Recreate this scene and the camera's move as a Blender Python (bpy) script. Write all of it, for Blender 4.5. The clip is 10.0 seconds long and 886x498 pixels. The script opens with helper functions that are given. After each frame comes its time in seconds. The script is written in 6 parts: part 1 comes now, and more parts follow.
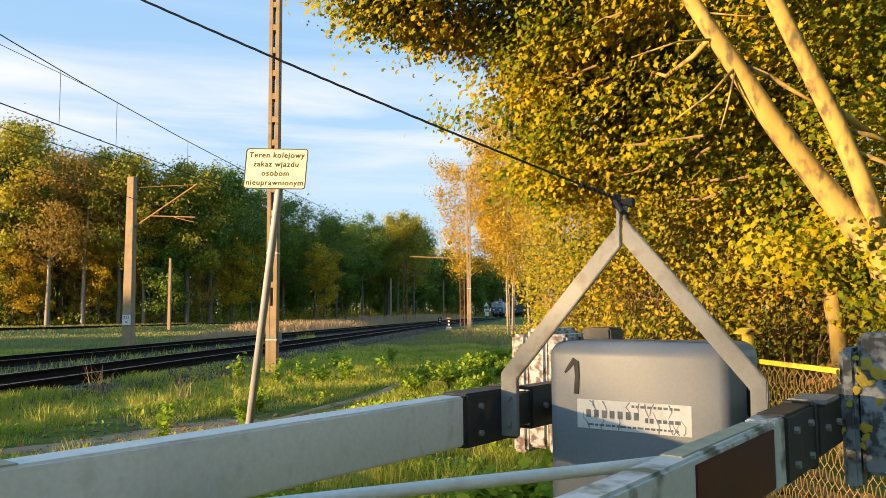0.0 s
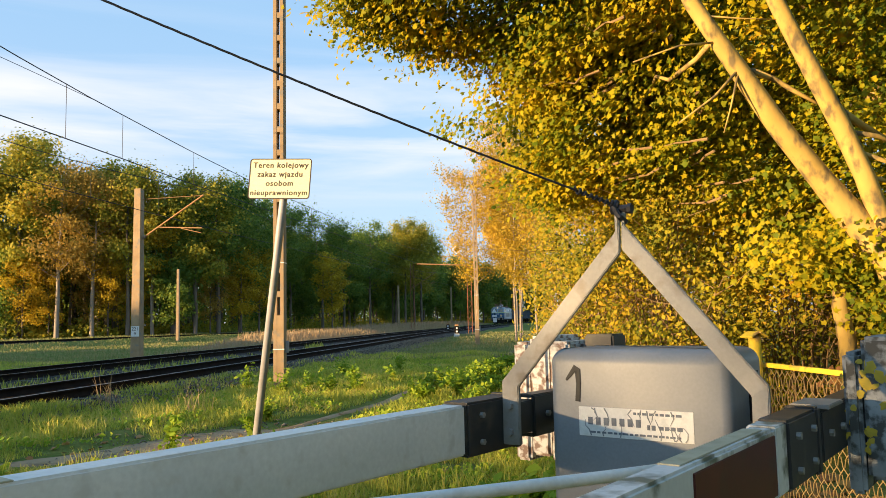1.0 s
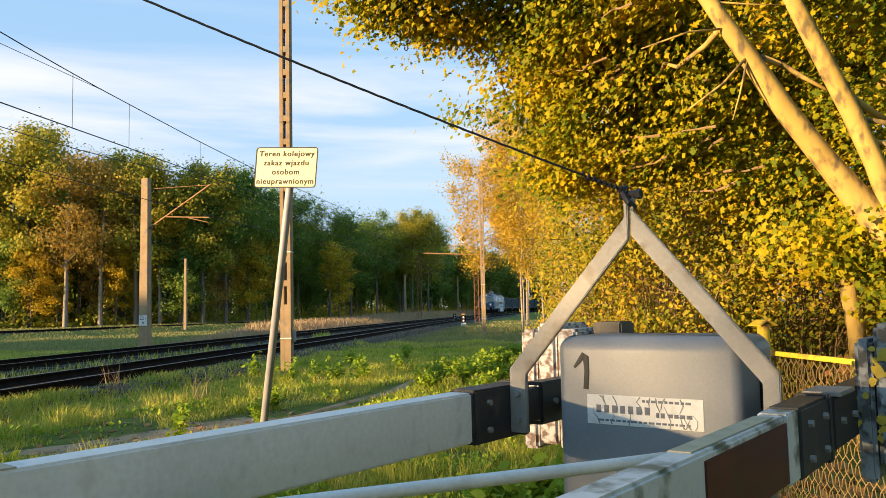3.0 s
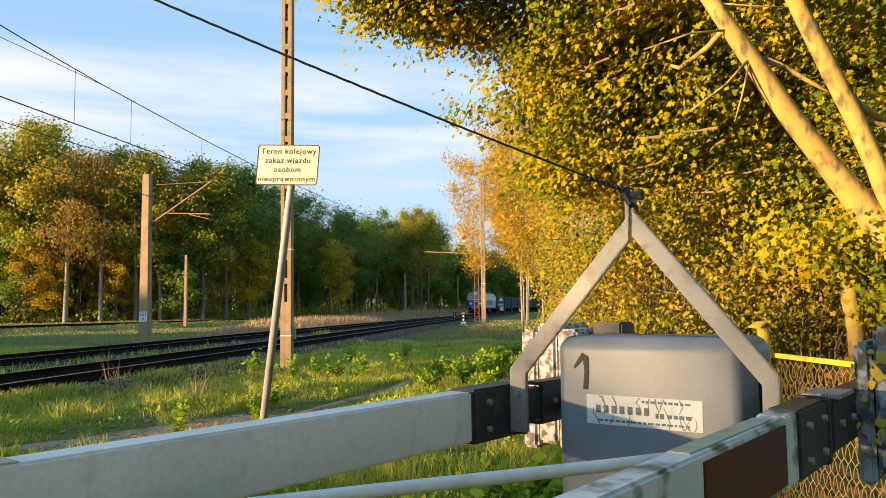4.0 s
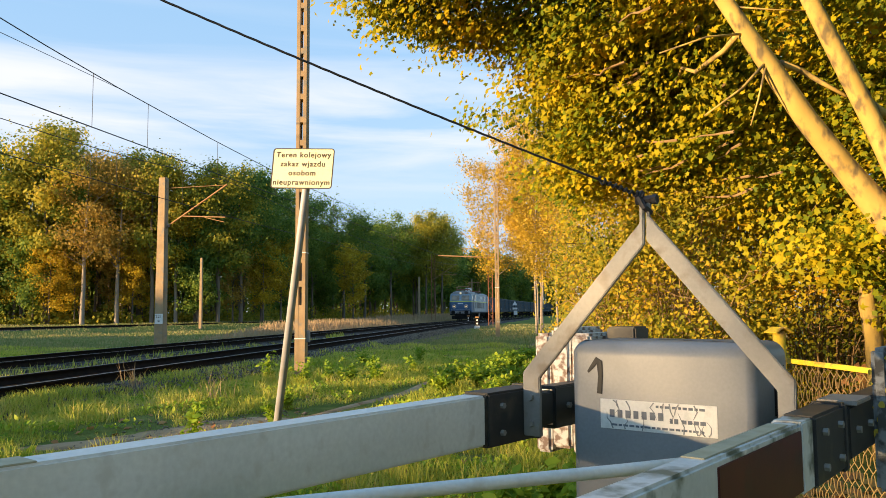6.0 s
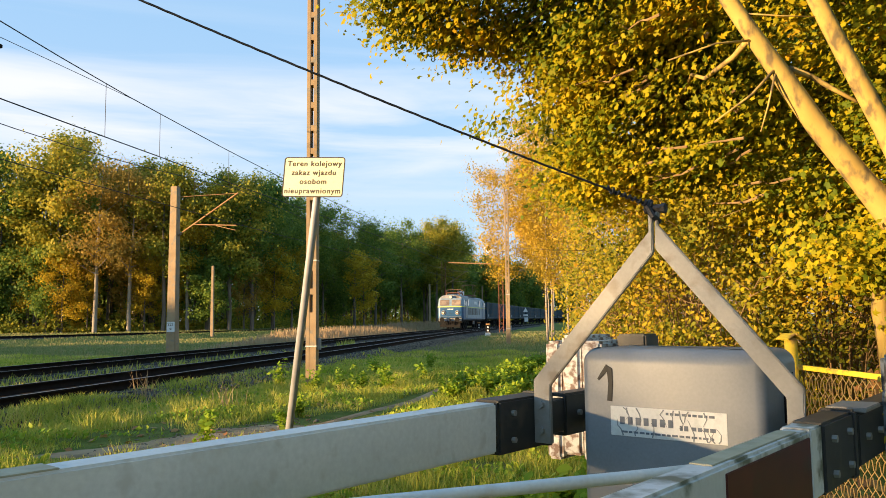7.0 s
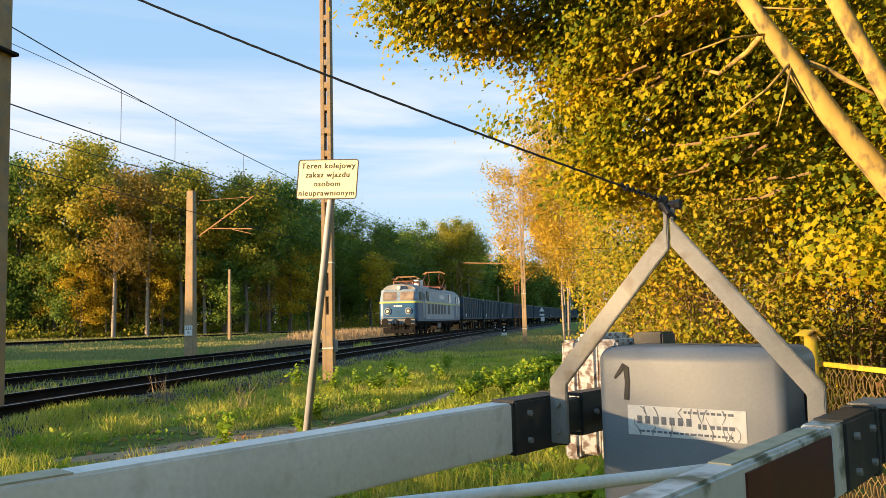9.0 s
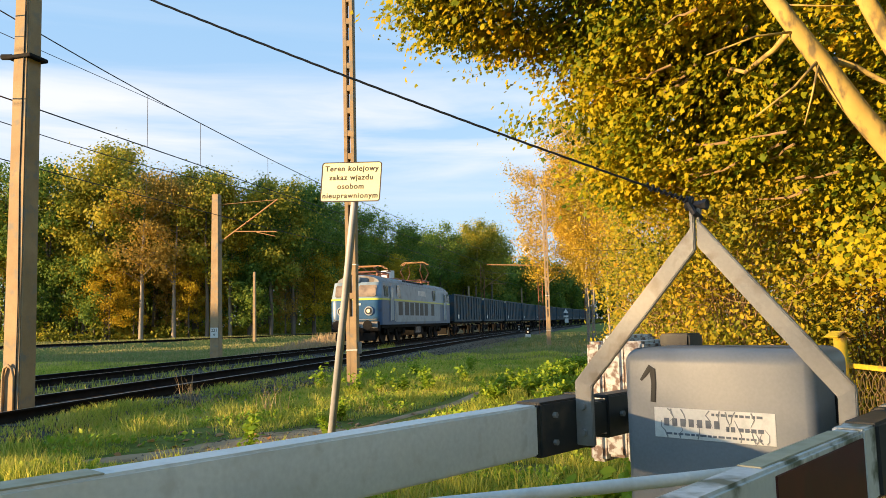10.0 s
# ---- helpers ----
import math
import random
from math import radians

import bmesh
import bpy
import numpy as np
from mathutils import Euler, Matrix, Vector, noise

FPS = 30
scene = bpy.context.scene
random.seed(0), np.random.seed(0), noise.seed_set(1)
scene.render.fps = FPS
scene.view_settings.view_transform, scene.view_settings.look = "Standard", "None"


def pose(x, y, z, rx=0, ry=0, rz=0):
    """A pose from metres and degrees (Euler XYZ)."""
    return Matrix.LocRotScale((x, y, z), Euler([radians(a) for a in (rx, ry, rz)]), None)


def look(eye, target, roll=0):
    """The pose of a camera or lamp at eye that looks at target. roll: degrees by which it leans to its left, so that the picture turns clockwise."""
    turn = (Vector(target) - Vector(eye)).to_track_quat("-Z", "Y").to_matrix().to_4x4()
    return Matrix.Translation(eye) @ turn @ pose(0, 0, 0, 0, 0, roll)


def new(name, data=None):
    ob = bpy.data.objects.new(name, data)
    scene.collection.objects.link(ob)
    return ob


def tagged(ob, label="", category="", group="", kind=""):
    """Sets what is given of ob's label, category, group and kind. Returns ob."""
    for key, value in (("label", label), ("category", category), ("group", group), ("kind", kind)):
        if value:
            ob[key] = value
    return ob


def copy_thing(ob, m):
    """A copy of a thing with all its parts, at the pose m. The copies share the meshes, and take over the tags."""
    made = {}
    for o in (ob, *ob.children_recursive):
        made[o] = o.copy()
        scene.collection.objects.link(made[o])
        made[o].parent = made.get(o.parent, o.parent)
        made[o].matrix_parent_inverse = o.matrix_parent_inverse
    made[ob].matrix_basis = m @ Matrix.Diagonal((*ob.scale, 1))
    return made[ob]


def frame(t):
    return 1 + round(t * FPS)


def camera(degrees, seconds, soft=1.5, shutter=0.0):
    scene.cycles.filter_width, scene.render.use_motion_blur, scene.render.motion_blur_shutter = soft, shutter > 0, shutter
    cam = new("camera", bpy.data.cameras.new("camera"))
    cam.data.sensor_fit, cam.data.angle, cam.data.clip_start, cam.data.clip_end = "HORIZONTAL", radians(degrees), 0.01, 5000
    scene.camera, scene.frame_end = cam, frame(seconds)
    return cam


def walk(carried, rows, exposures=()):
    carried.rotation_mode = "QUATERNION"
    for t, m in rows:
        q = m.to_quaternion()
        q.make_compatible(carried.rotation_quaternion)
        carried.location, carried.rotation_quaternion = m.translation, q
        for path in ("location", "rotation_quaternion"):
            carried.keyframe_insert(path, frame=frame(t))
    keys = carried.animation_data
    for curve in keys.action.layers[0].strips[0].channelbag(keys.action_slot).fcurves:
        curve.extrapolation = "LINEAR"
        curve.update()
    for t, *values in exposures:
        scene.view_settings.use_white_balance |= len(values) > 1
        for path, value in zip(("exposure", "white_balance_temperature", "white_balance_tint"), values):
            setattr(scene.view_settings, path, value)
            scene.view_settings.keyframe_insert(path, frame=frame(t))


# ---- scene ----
cam = camera(59.3, 10.0, 0.5)
PATH = [
    (0, (-0.001, 0.005, 1.501), (0.001, 1.998, 1.665), -0.4),
    (0.5, (0.007, -0.007, 1.508), (0.006, 1.986, 1.684), -0.8),
    (1, (0.021, 0.008, 1.506), (0.005, 2.0, 1.688), -1.2),
    (1.5, (0.023, 0.014, 1.506), (-0.004, 2.006, 1.685), -1.6),
    (2, (0.022, 0.023, 1.505), (-0.01, 2.015, 1.678), -1.7),
    (2.5, (0.021, 0.03, 1.5), (-0.012, 2.023, 1.662), -1.5),
    (4, (0.018, 0.023, 1.501), (-0.017, 2.017, 1.653), -0.7),
    (4.5, (0.017, 0.022, 1.499), (-0.02, 2.016, 1.654), -0.5),
    (5, (0.017, 0.024, 1.499), (-0.028, 2.017, 1.657), -0.4),
    (6.5, (0.019, 0.01, 1.502), (-0.066, 2.001, 1.67), -0.5),
    (7, (0.018, -0.006, 1.504), (-0.079, 1.984, 1.684), -0.6),
    (7.5, (0.021, -0.009, 1.505), (-0.082, 1.979, 1.699), -0.7),
    (8, (0.025, -0.007, 1.506), (-0.081, 1.981, 1.705), -0.9),
    (8.5, (0.023, 0.002, 1.505), (-0.092, 1.99, 1.694), -1.1),
    (9, (0.023, 0.006, 1.503), (-0.113, 1.993, 1.685), -1.3),
    (9.5, (0.022, 0.005, 1.505), (-0.14, 1.989, 1.691), -1.3),
    (10, (0.02, 0.006, 1.503), (-0.175, 1.987, 1.691), -1.4),
]
walk(cam, [(t, look(eye, target, roll)) for t, eye, target, roll in PATH])

# ---- light ----
SUN_EL, SUN_AZ = 4.6, 243.0          # degrees; azimuth clockwise from +y
sun_dir = Vector((math.sin(radians(SUN_AZ)) * math.cos(radians(SUN_EL)), math.cos(radians(SUN_AZ)) * math.cos(radians(SUN_EL)), math.sin(radians(SUN_EL))))
sun = new("sun", bpy.data.lights.new("sun", "SUN"))
sun.data.energy, sun.data.angle, sun.data.color = 3.55, radians(0.9), (1.0, 0.675, 0.335)
sun.matrix_basis = look(sun_dir * 100, (0, 0, 0))
scene.view_settings.exposure = 1.95

world = bpy.data.worlds.new("sky")
scene.world = world
world.use_nodes = True


def build_world():
    n, l = world.node_tree.nodes, world.node_tree.links
    n.clear()
    out, bg, sky = n.new("ShaderNodeOutputWorld"), n.new("ShaderNodeBackground"), n.new("ShaderNodeTexSky")
    sky.sky_type, sky.sun_disc, sky.sun_elevation, sky.sun_rotation = "NISHITA", False, radians(SUN_EL), radians(SUN_AZ)
    sky.air_density, sky.dust_density, sky.ozone_density = 1.0, 0.3, 2.6
    co, mp, nz = n.new("ShaderNodeTexCoord"), n.new("ShaderNodeMapping"), n.new("ShaderNodeTexNoise")
    mp.inputs["Scale"].default_value = (1.1, 1.1, 11.0)
    mp.inputs["Rotation"].default_value = (0, radians(3), 0)
    nz.inputs["Scale"].default_value, nz.inputs["Detail"].default_value, nz.inputs["Roughness"].default_value = 1.7, 8, 0.56
    nz.inputs["Distortion"].default_value = 0.5
    ramp = n.new("ShaderNodeValToRGB")
    ramp.color_ramp.elements[0].position, ramp.color_ramp.elements[1].position = 0.40, 0.68
    sep, band = n.new("ShaderNodeSeparateXYZ"), n.new("ShaderNodeValToRGB")
    e = band.color_ramp.elements
    e[0].position, e[0].color = 0.10, (0.0, 0.0, 0.0, 1)
    e[1].position, e[1].color = 0.40, (0.0, 0.0, 0.0, 1)
    for at, v in ((0.155, 0.35), (0.20, 0.80), (0.27, 0.95), (0.315, 0.30)):
        e.new(at).color = (v, v, v, 1)
    mul, mix = n.new("ShaderNodeMath"), n.new("ShaderNodeMix")
    mul.operation, mix.data_type = "MULTIPLY", "RGBA"
    l.new(co.outputs["Generated"], mp.inputs["Vector"])
    l.new(mp.outputs[0], nz.inputs["Vector"])
    l.new(nz.outputs["Fac"], ramp.inputs[0])
    l.new(co.outputs["Generated"], sep.inputs[0])
    l.new(sep.outputs["Z"], band.inputs[0])
    l.new(ramp.outputs[0], mul.inputs[0])
    l.new(band.outputs[0], mul.inputs[1])
    l.new(mul.outputs[0], mix.inputs["Factor"])
    haze, pale = n.new("ShaderNodeMix"), n.new("ShaderNodeValToRGB")
    haze.data_type = "RGBA"
    haze.inputs["Factor"].default_value = 0.78
    pale.color_ramp.elements[0].position, pale.color_ramp.elements[0].color = 0.0, (1.0, 1.0, 1.0, 1)
    pale.color_ramp.elements[1].position, pale.color_ramp.elements[1].color = 0.55, (0.50, 0.83, 1.0, 1)
    thin = n.new("ShaderNodeMix")
    thin.data_type, thin.blend_type = "RGBA", "MULTIPLY"
    thin.inputs["Factor"].default_value = 1.0
    l.new(sep.outputs["Z"], pale.inputs[0])
    l.new(pale.outputs[0], thin.inputs["A"])
    thin.inputs["B"].default_value = (1.12, 1.34, 1.72, 1)
    l.new(sky.outputs[0], haze.inputs["A"])
    l.new(thin.outputs["Result"], haze.inputs["B"])
    l.new(haze.outputs["Result"], mix.inputs["A"])
    mix.inputs["B"].default_value = (1.74, 1.76, 1.86, 1)
    l.new(mix.outputs["Result"], bg.inputs["Color"])
    bg.inputs["Strength"].default_value = 0.15
    l.new(bg.outputs[0], out.inputs["Surface"])


build_world()


# ---- materials ----
def mat(name, a, b, scale=6.0, rough=0.7, metal=0.0, bump=0.0, fine=60.0, stain=None, stain_amount=0.5, stain_scale=3.0, island=0.0, coat=0.0, spec=0.5, stretch=(1, 1, 1)):
    """Two colours mixed by a broad noise, a fine grain over it, and stains with an outline of their own."""
    m = bpy.data.materials.new(name)
    m.use_nodes = True
    n, l = m.node_tree.nodes, m.node_tree.links
    p = n["Principled BSDF"]
    co, mp = n.new("ShaderNodeTexCoord"), n.new("ShaderNodeMapping")
    mp.inputs["Scale"].default_value = stretch
    l.new(co.outputs["Object"], mp.inputs["Vector"])

    def noise_of(s, d=4.0):
        x = n.new("ShaderNodeTexNoise")
        x.inputs["Scale"].default_value, x.inputs["Detail"].default_value = s, d
        l.new(mp.outputs[0], x.inputs["Vector"])
        return x.outputs["Fac"]

    def blend(f, x, y, mode="MIX"):
        k = n.new("ShaderNodeMix")
        k.data_type, k.blend_type = "RGBA", mode
        for sock, v in (("Factor", f), ("A", x), ("B", y)):
            if isinstance(v, tuple):
                k.inputs[sock].default_value = (*v, 1)
            elif isinstance(v, float):
                k.inputs[sock].default_value = v
            else:
                l.new(v, k.inputs[sock])
        return k.outputs["Result"]

    def ramp_of(v, lo, hi):
        r = n.new("ShaderNodeMapRange")
        r.inputs["From Min"].default_value, r.inputs["From Max"].default_value = lo, hi
        l.new(v, r.inputs["Value"])
        return r.outputs["Result"]

    f = ramp_of(noise_of(scale), 0.32, 0.68)
    if island:
        g = n.new("ShaderNodeNewGeometry")
        k = n.new("ShaderNodeMath")
        k.operation, k.use_clamp = "MULTIPLY_ADD", True
        l.new(g.outputs["Random Per Island"], k.inputs[0])
        k.inputs[1].default_value = island
        half = n.new("ShaderNodeMath")
        half.operation = "MULTIPLY"
        half.inputs[1].default_value = 1 - island
        l.new(f, half.inputs[0])
        l.new(half.outputs[0], k.inputs[2])
        f = k.outputs[0]
    col = blend(f, a, b)
    g = ramp_of(noise_of(fine, 3.0), 0.2, 0.8)
    dark = tuple(x * 0.72 for x in (1, 1, 1))
    col = blend(0.55, col, blend(g, col, blend(1.0, col, dark, "MULTIPLY")))
    if stain:
        s = ramp_of(noise_of(stain_scale, 8.0), 0.60 - 0.25 * stain_amount, 0.74 - 0.25 * stain_amount)
        col = blend(s, col, stain)
    l.new(col, p.inputs["Base Color"])
    p.inputs["Roughness"].default_value, p.inputs["Metallic"].default_value = rough, metal
    p.inputs["Coat Weight"].default_value = coat
    p.inputs["Specular IOR Level"].default_value = spec
    if bump:
        bp = n.new("ShaderNodeBump")
        bp.inputs["Strength"].default_value, bp.inputs["Distance"].default_value = min(1.0, bump * 40), bump
        l.new(noise_of(fine, 4.0), bp.inputs["Height"])
        l.new(bp.outputs[0], p.inputs["Normal"])
    return m


def leaf_mat(name, stops, glow=0.35, broad=0.35, rough=0.55, each=0.55, drift=1.25):
    """Leaves: a colour for each leaf from a ramp, shifted by a broad noise, part of the light shining through."""
    m = bpy.data.materials.new(name)
    m.use_nodes = True
    n, l = m.node_tree.nodes, m.node_tree.links
    p, out = n["Principled BSDF"], n["Material Output"]
    g, co, nz = n.new("ShaderNodeNewGeometry"), n.new("ShaderNodeTexCoord"), n.new("ShaderNodeTexNoise")
    nz.inputs["Scale"].default_value = broad
    nz.inputs["Detail"].default_value = 3
    l.new(co.outputs["Object"], nz.inputs["Vector"])
    ma = n.new("ShaderNodeMath")
    ma.operation = "MULTIPLY_ADD"
    l.new(g.outputs["Random Per Island"], ma.inputs[0])
    ma.inputs[1].default_value = each
    mb = n.new("ShaderNodeMath")
    mb.operation = "MULTIPLY_ADD"
    l.new(nz.outputs["Fac"], mb.inputs[0])
    mb.inputs[1].default_value, mb.inputs[2].default_value = drift, 0.5 - 0.5 * (each + drift)
    l.new(mb.outputs[0], ma.inputs[2])
    r = n.new("ShaderNodeValToRGB")
    e = r.color_ramp.elements
    for i, c in enumerate(stops):
        k = e[i] if i < 2 else e.new(0.5)
        k.color = (*c, 1)
    for i, k in enumerate(list(e)):
        k.position = 0.999 * i / (len(stops) - 1)
    for i, c in enumerate(stops):
        e[i].color = (*c, 1)
    l.new(ma.outputs[0], r.inputs[0])
    l.new(r.outputs[0], p.inputs["Base Color"])
    p.inputs["Roughness"].default_value = rough
    p.inputs["Specular IOR Level"].default_value = 0.12
    t, mx = n.new("ShaderNodeBsdfTranslucent"), n.new("ShaderNodeMixShader")
    l.new(r.outputs[0], t.inputs["Color"])
    mx.inputs[0].default_value = glow
    l.new(p.outputs[0], mx.inputs[1])
    l.new(t.outputs[0], mx.inputs[2])
    l.new(mx.outputs[0], out.inputs["Surface"])
    return m


def lamp_mat(name, c, strength):
    m = bpy.data.materials.new(name)
    m.use_nodes = True
    p = m.node_tree.nodes["Principled BSDF"]
    p.inputs["Base Color"].default_value = (*c, 1)
    p.inputs["Emission Color"].default_value, p.inputs["Emission Strength"].default_value = (*c, 1), strength
    return m


M = dict(
    concrete=mat("weathered_concrete", (0.33, 0.225, 0.125), (0.42, 0.30, 0.175), 3, 0.9, bump=0.004, fine=45, stain=(0.24, 0.21, 0.17), stain_amount=0.25, stain_scale=5),
    white_paint=mat("white_boom_paint", (0.70, 0.71, 0.70), (0.80, 0.80, 0.78), 4, 0.45, bump=0.0006, fine=90, stain=(0.60, 0.59, 0.56), stain_amount=0.12, stain_scale=22),
    dirty_white=mat("dirty_white_paint", (0.62, 0.63, 0.63), (0.74, 0.75, 0.75), 5, 0.5, bump=0.001, fine=70, stain=(0.14, 0.15, 0.11), stain_amount=0.42, stain_scale=16),
    red_paint=mat("dark_red_reflective_paint", (0.08, 0.012, 0.009), (0.12, 0.018, 0.012), 7, 0.4, bump=0.0006, stain=(0.06, 0.02, 0.015), stain_amount=0.3, stain_scale=12),
    dark_steel=mat("dark_grey_painted_steel", (0.030, 0.031, 0.032), (0.048, 0.048, 0.047), 6, 0.5, 0.2, bump=0.0008, stain=(0.075, 0.065, 0.05), stain_amount=0.15, stain_scale=14),
    grey_steel=mat("grey_galvanised_bar", (0.26, 0.25, 0.235), (0.33, 0.32, 0.30), 8, 0.5, 0.15, bump=0.0008, fine=120, stain=(0.20, 0.175, 0.15), stain_amount=0.25, stain_scale=16),
    box_grey=mat("blue_grey_housing_paint", (0.195, 0.212, 0.238), (0.225, 0.242, 0.268), 3, 0.42, bump=0.0005, fine=130, stain=(0.17, 0.18, 0.195), stain_amount=0.3, stain_scale=4),
    black_ink=mat("black_paint_mark", (0.012, 0.012, 0.013), (0.02, 0.02, 0.02), 9, 0.6),
    label_white=mat("cracked_label_film", (0.66, 0.66, 0.65), (0.74, 0.74, 0.73), 20, 0.5, bump=0.0006, fine=120, stain=(0.55, 0.56, 0.55), stain_amount=0.2, stain_scale=40),
    ink_grey=mat("faded_label_ink", (0.07, 0.09, 0.13), (0.16, 0.18, 0.22), 50, 0.6),
    weight_white=mat("peeling_white_weight", (0.62, 0.61, 0.58), (0.74, 0.73, 0.70), 9, 0.85, bump=0.003, fine=60, stain=(0.22, 0.15, 0.12), stain_amount=0.62, stain_scale=42),
    weight_lichen=mat("grey_lichened_weight", (0.20, 0.22, 0.23), (0.36, 0.38, 0.39), 8, 0.9, bump=0.003, fine=55, stain=(0.07, 0.07, 0.065), stain_amount=0.6, stain_scale=34),
    lichen=mat("yellow_lichen", (0.55, 0.38, 0.03), (0.42, 0.33, 0.05), 30, 0.95, bump=0.002),
    cable=mat("black_twisted_cable", (0.015, 0.013, 0.016), (0.03, 0.026, 0.03), 30, 0.6, bump=0.001),
    yellow=mat("yellow_rail_paint", (0.62, 0.42, 0.02), (0.70, 0.50, 0.04), 8, 0.5, bump=0.0006, stain=(0.30, 0.18, 0.05), stain_amount=0.25, stain_scale=12),
    mesh_wire=mat("rusty_mesh_wire", (0.22, 0.15, 0.06), (0.34, 0.24, 0.09), 20, 0.75, 0.3),
    rust_top=mat("worn_rusty_paint", (0.36, 0.33, 0.22), (0.46, 0.43, 0.31), 20, 0.7),
    brick=mat("brick_rubble", (0.40, 0.17, 0.10), (0.46, 0.26, 0.18), 9, 0.9, bump=0.003),
    galv=mat("galvanised_sign_post", (0.29, 0.29, 0.315), (0.37, 0.37, 0.395), 7, 0.5, 0.0, bump=0.0006, stain=(0.24, 0.24, 0.24), stain_amount=0.3),
    sign_yellow=mat("pale_yellow_sign_face", (0.80, 0.77, 0.52), (0.84, 0.81, 0.57), 3, 0.4),
    sign_ink=mat("dark_brown_sign_ink", (0.05, 0.03, 0.02), (0.07, 0.045, 0.03), 10, 0.5),
    rail_head=mat("worn_rail_head", (0.30, 0.30, 0.31), (0.42, 0.42, 0.43), 6, 0.3, 0.9),
    rail_web=mat("rusty_dark_rail", (0.014, 0.011, 0.009), (0.024, 0.018, 0.014), 4, 0.95, spec=0.1, bump=0.002),
    sleeper=mat("tarred_sleeper", (0.05, 0.043, 0.037), (0.09, 0.078, 0.066), 5, 0.95, bump=0.004),
    ballast=mat("grey_ballast_bed", (0.085, 0.072, 0.060), (0.15, 0.13, 0.11), 1.5, 1.0, spec=0.05, bump=0.03, fine=14, stain=(0.03, 0.027, 0.024), stain_amount=0.5, stain_scale=2),
    stone=mat("ballast_stone", (0.14, 0.115, 0.09), (0.30, 0.255, 0.20), 5, 1.0, spec=0.05, bump=0.006, fine=20, island=0.7),
    soil=mat("trodden_sandy_soil", (0.36, 0.235, 0.135), (0.47, 0.33, 0.20), 1.2, 1.0, spec=0.05, bump=0.012, fine=18, stain=(0.24, 0.17, 0.10), stain_amount=0.4, stain_scale=3.1),
    bark_pale=mat("pale_maple_bark", (0.40, 0.26, 0.06), (0.54, 0.37, 0.10), 3, 0.9, bump=0.008, fine=24, stain=(0.15, 0.11, 0.05), stain_amount=0.42, stain_scale=9, stretch=(1, 1, 0.5)),
    bark_dark=mat("dark_forest_bark", (0.11, 0.085, 0.062), (0.19, 0.155, 0.12), 2, 0.95, bump=0.02, fine=10, stretch=(1, 1, 0.3)),
    bark_grey=mat("pale_grey_forest_bark", (0.24, 0.20, 0.16), (0.36, 0.31, 0.25), 2, 0.95, bump=0.015, fine=12, stretch=(1, 1, 0.3)),
    bark_birch=mat("birch_bark", (0.26, 0.20, 0.15), (0.40, 0.34, 0.28), 3, 0.85, bump=0.004, fine=14, stain=(0.10, 0.075, 0.055), stain_amount=0.35, stain_scale=3, stretch=(1, 1, 2.4)),
    twig=mat("brown_twig", (0.20, 0.12, 0.05), (0.30, 0.20, 0.09), 5, 0.9),
    mast_red=mat("rust_red_lattice_mast", (0.26, 0.085, 0.04), (0.36, 0.14, 0.07), 4, 0.8, 0.1, bump=0.002, stain=(0.15, 0.06, 0.035), stain_amount=0.4),
    arm_rust=mat("orange_rust_bracket", (0.42, 0.20, 0.07), (0.50, 0.28, 0.12), 5, 0.7, 0.15),
    wire=mat("dark_overhead_wire", (0.03, 0.028, 0.028), (0.05, 0.045, 0.04), 2, 0.6, 0.3),
    plate_white=mat("white_enamel_plate", (0.75, 0.75, 0.74), (0.80, 0.80, 0.79), 5, 0.4),
    loco_blue=mat("deep_blue_locomotive_paint", (0.022, 0.085, 0.20), (0.032, 0.11, 0.24), 0.9, 0.38, bump=0.0005, stain=(0.03, 0.06, 0.10), stain_amount=0.3, stain_scale=2),
    loco_grey=mat("pale_grey_blue_locomotive_paint", (0.21, 0.29, 0.37), (0.27, 0.35, 0.43), 0.9, 0.4, bump=0.0005, stain=(0.17, 0.22, 0.27), stain_amount=0.35, stain_scale=2),
    loco_roof=mat("dusty_grey_roof", (0.24, 0.25, 0.26), (0.33, 0.33, 0.33), 1.2, 0.7, stain=(0.16, 0.13, 0.11), stain_amount=0.4, stain_scale=2),
    loco_yellow=mat("lime_yellow_stripe", (0.55, 0.58, 0.06), (0.62, 0.62, 0.10), 2, 0.4),
    under=mat("oily_underframe", (0.012, 0.011, 0.011), (0.022, 0.020, 0.019), 2, 0.9, spec=0.2, bump=0.003),
    grille=mat("dark_louvre_panel", (0.016, 0.019, 0.028), (0.03, 0.034, 0.045), 4, 0.5),
    cab_glass=mat("cab_window_glass", (0.09, 0.11, 0.13), (0.15, 0.16, 0.17), 2, 0.08, spec=0.8),
    # The warm pale tone paints a sunlit cab interior into opaque glass.
    screen_glass=mat("windscreen_glass_sunlit_inside", (0.20, 0.14, 0.09), (0.36, 0.27, 0.18), 3, 0.08, spec=0.8),
    chrome=mat("bright_headlight_rim", (0.55, 0.55, 0.55), (0.65, 0.65, 0.64), 5, 0.3, 0.7),
    panto=mat("red_pantograph_frame", (0.22, 0.075, 0.04), (0.30, 0.12, 0.06), 4, 0.6),
    wagon=mat("blue_wagon_paint", (0.012, 0.046, 0.080), (0.022, 0.066, 0.105), 0.7, 0.6, bump=0.001, stain=(0.06, 0.055, 0.05), stain_amount=0.4, stain_scale=1.5),
    coal=mat("coal_load", (0.012, 0.012, 0.013), (0.03, 0.03, 0.03), 3, 0.8, bump=0.03, fine=12),
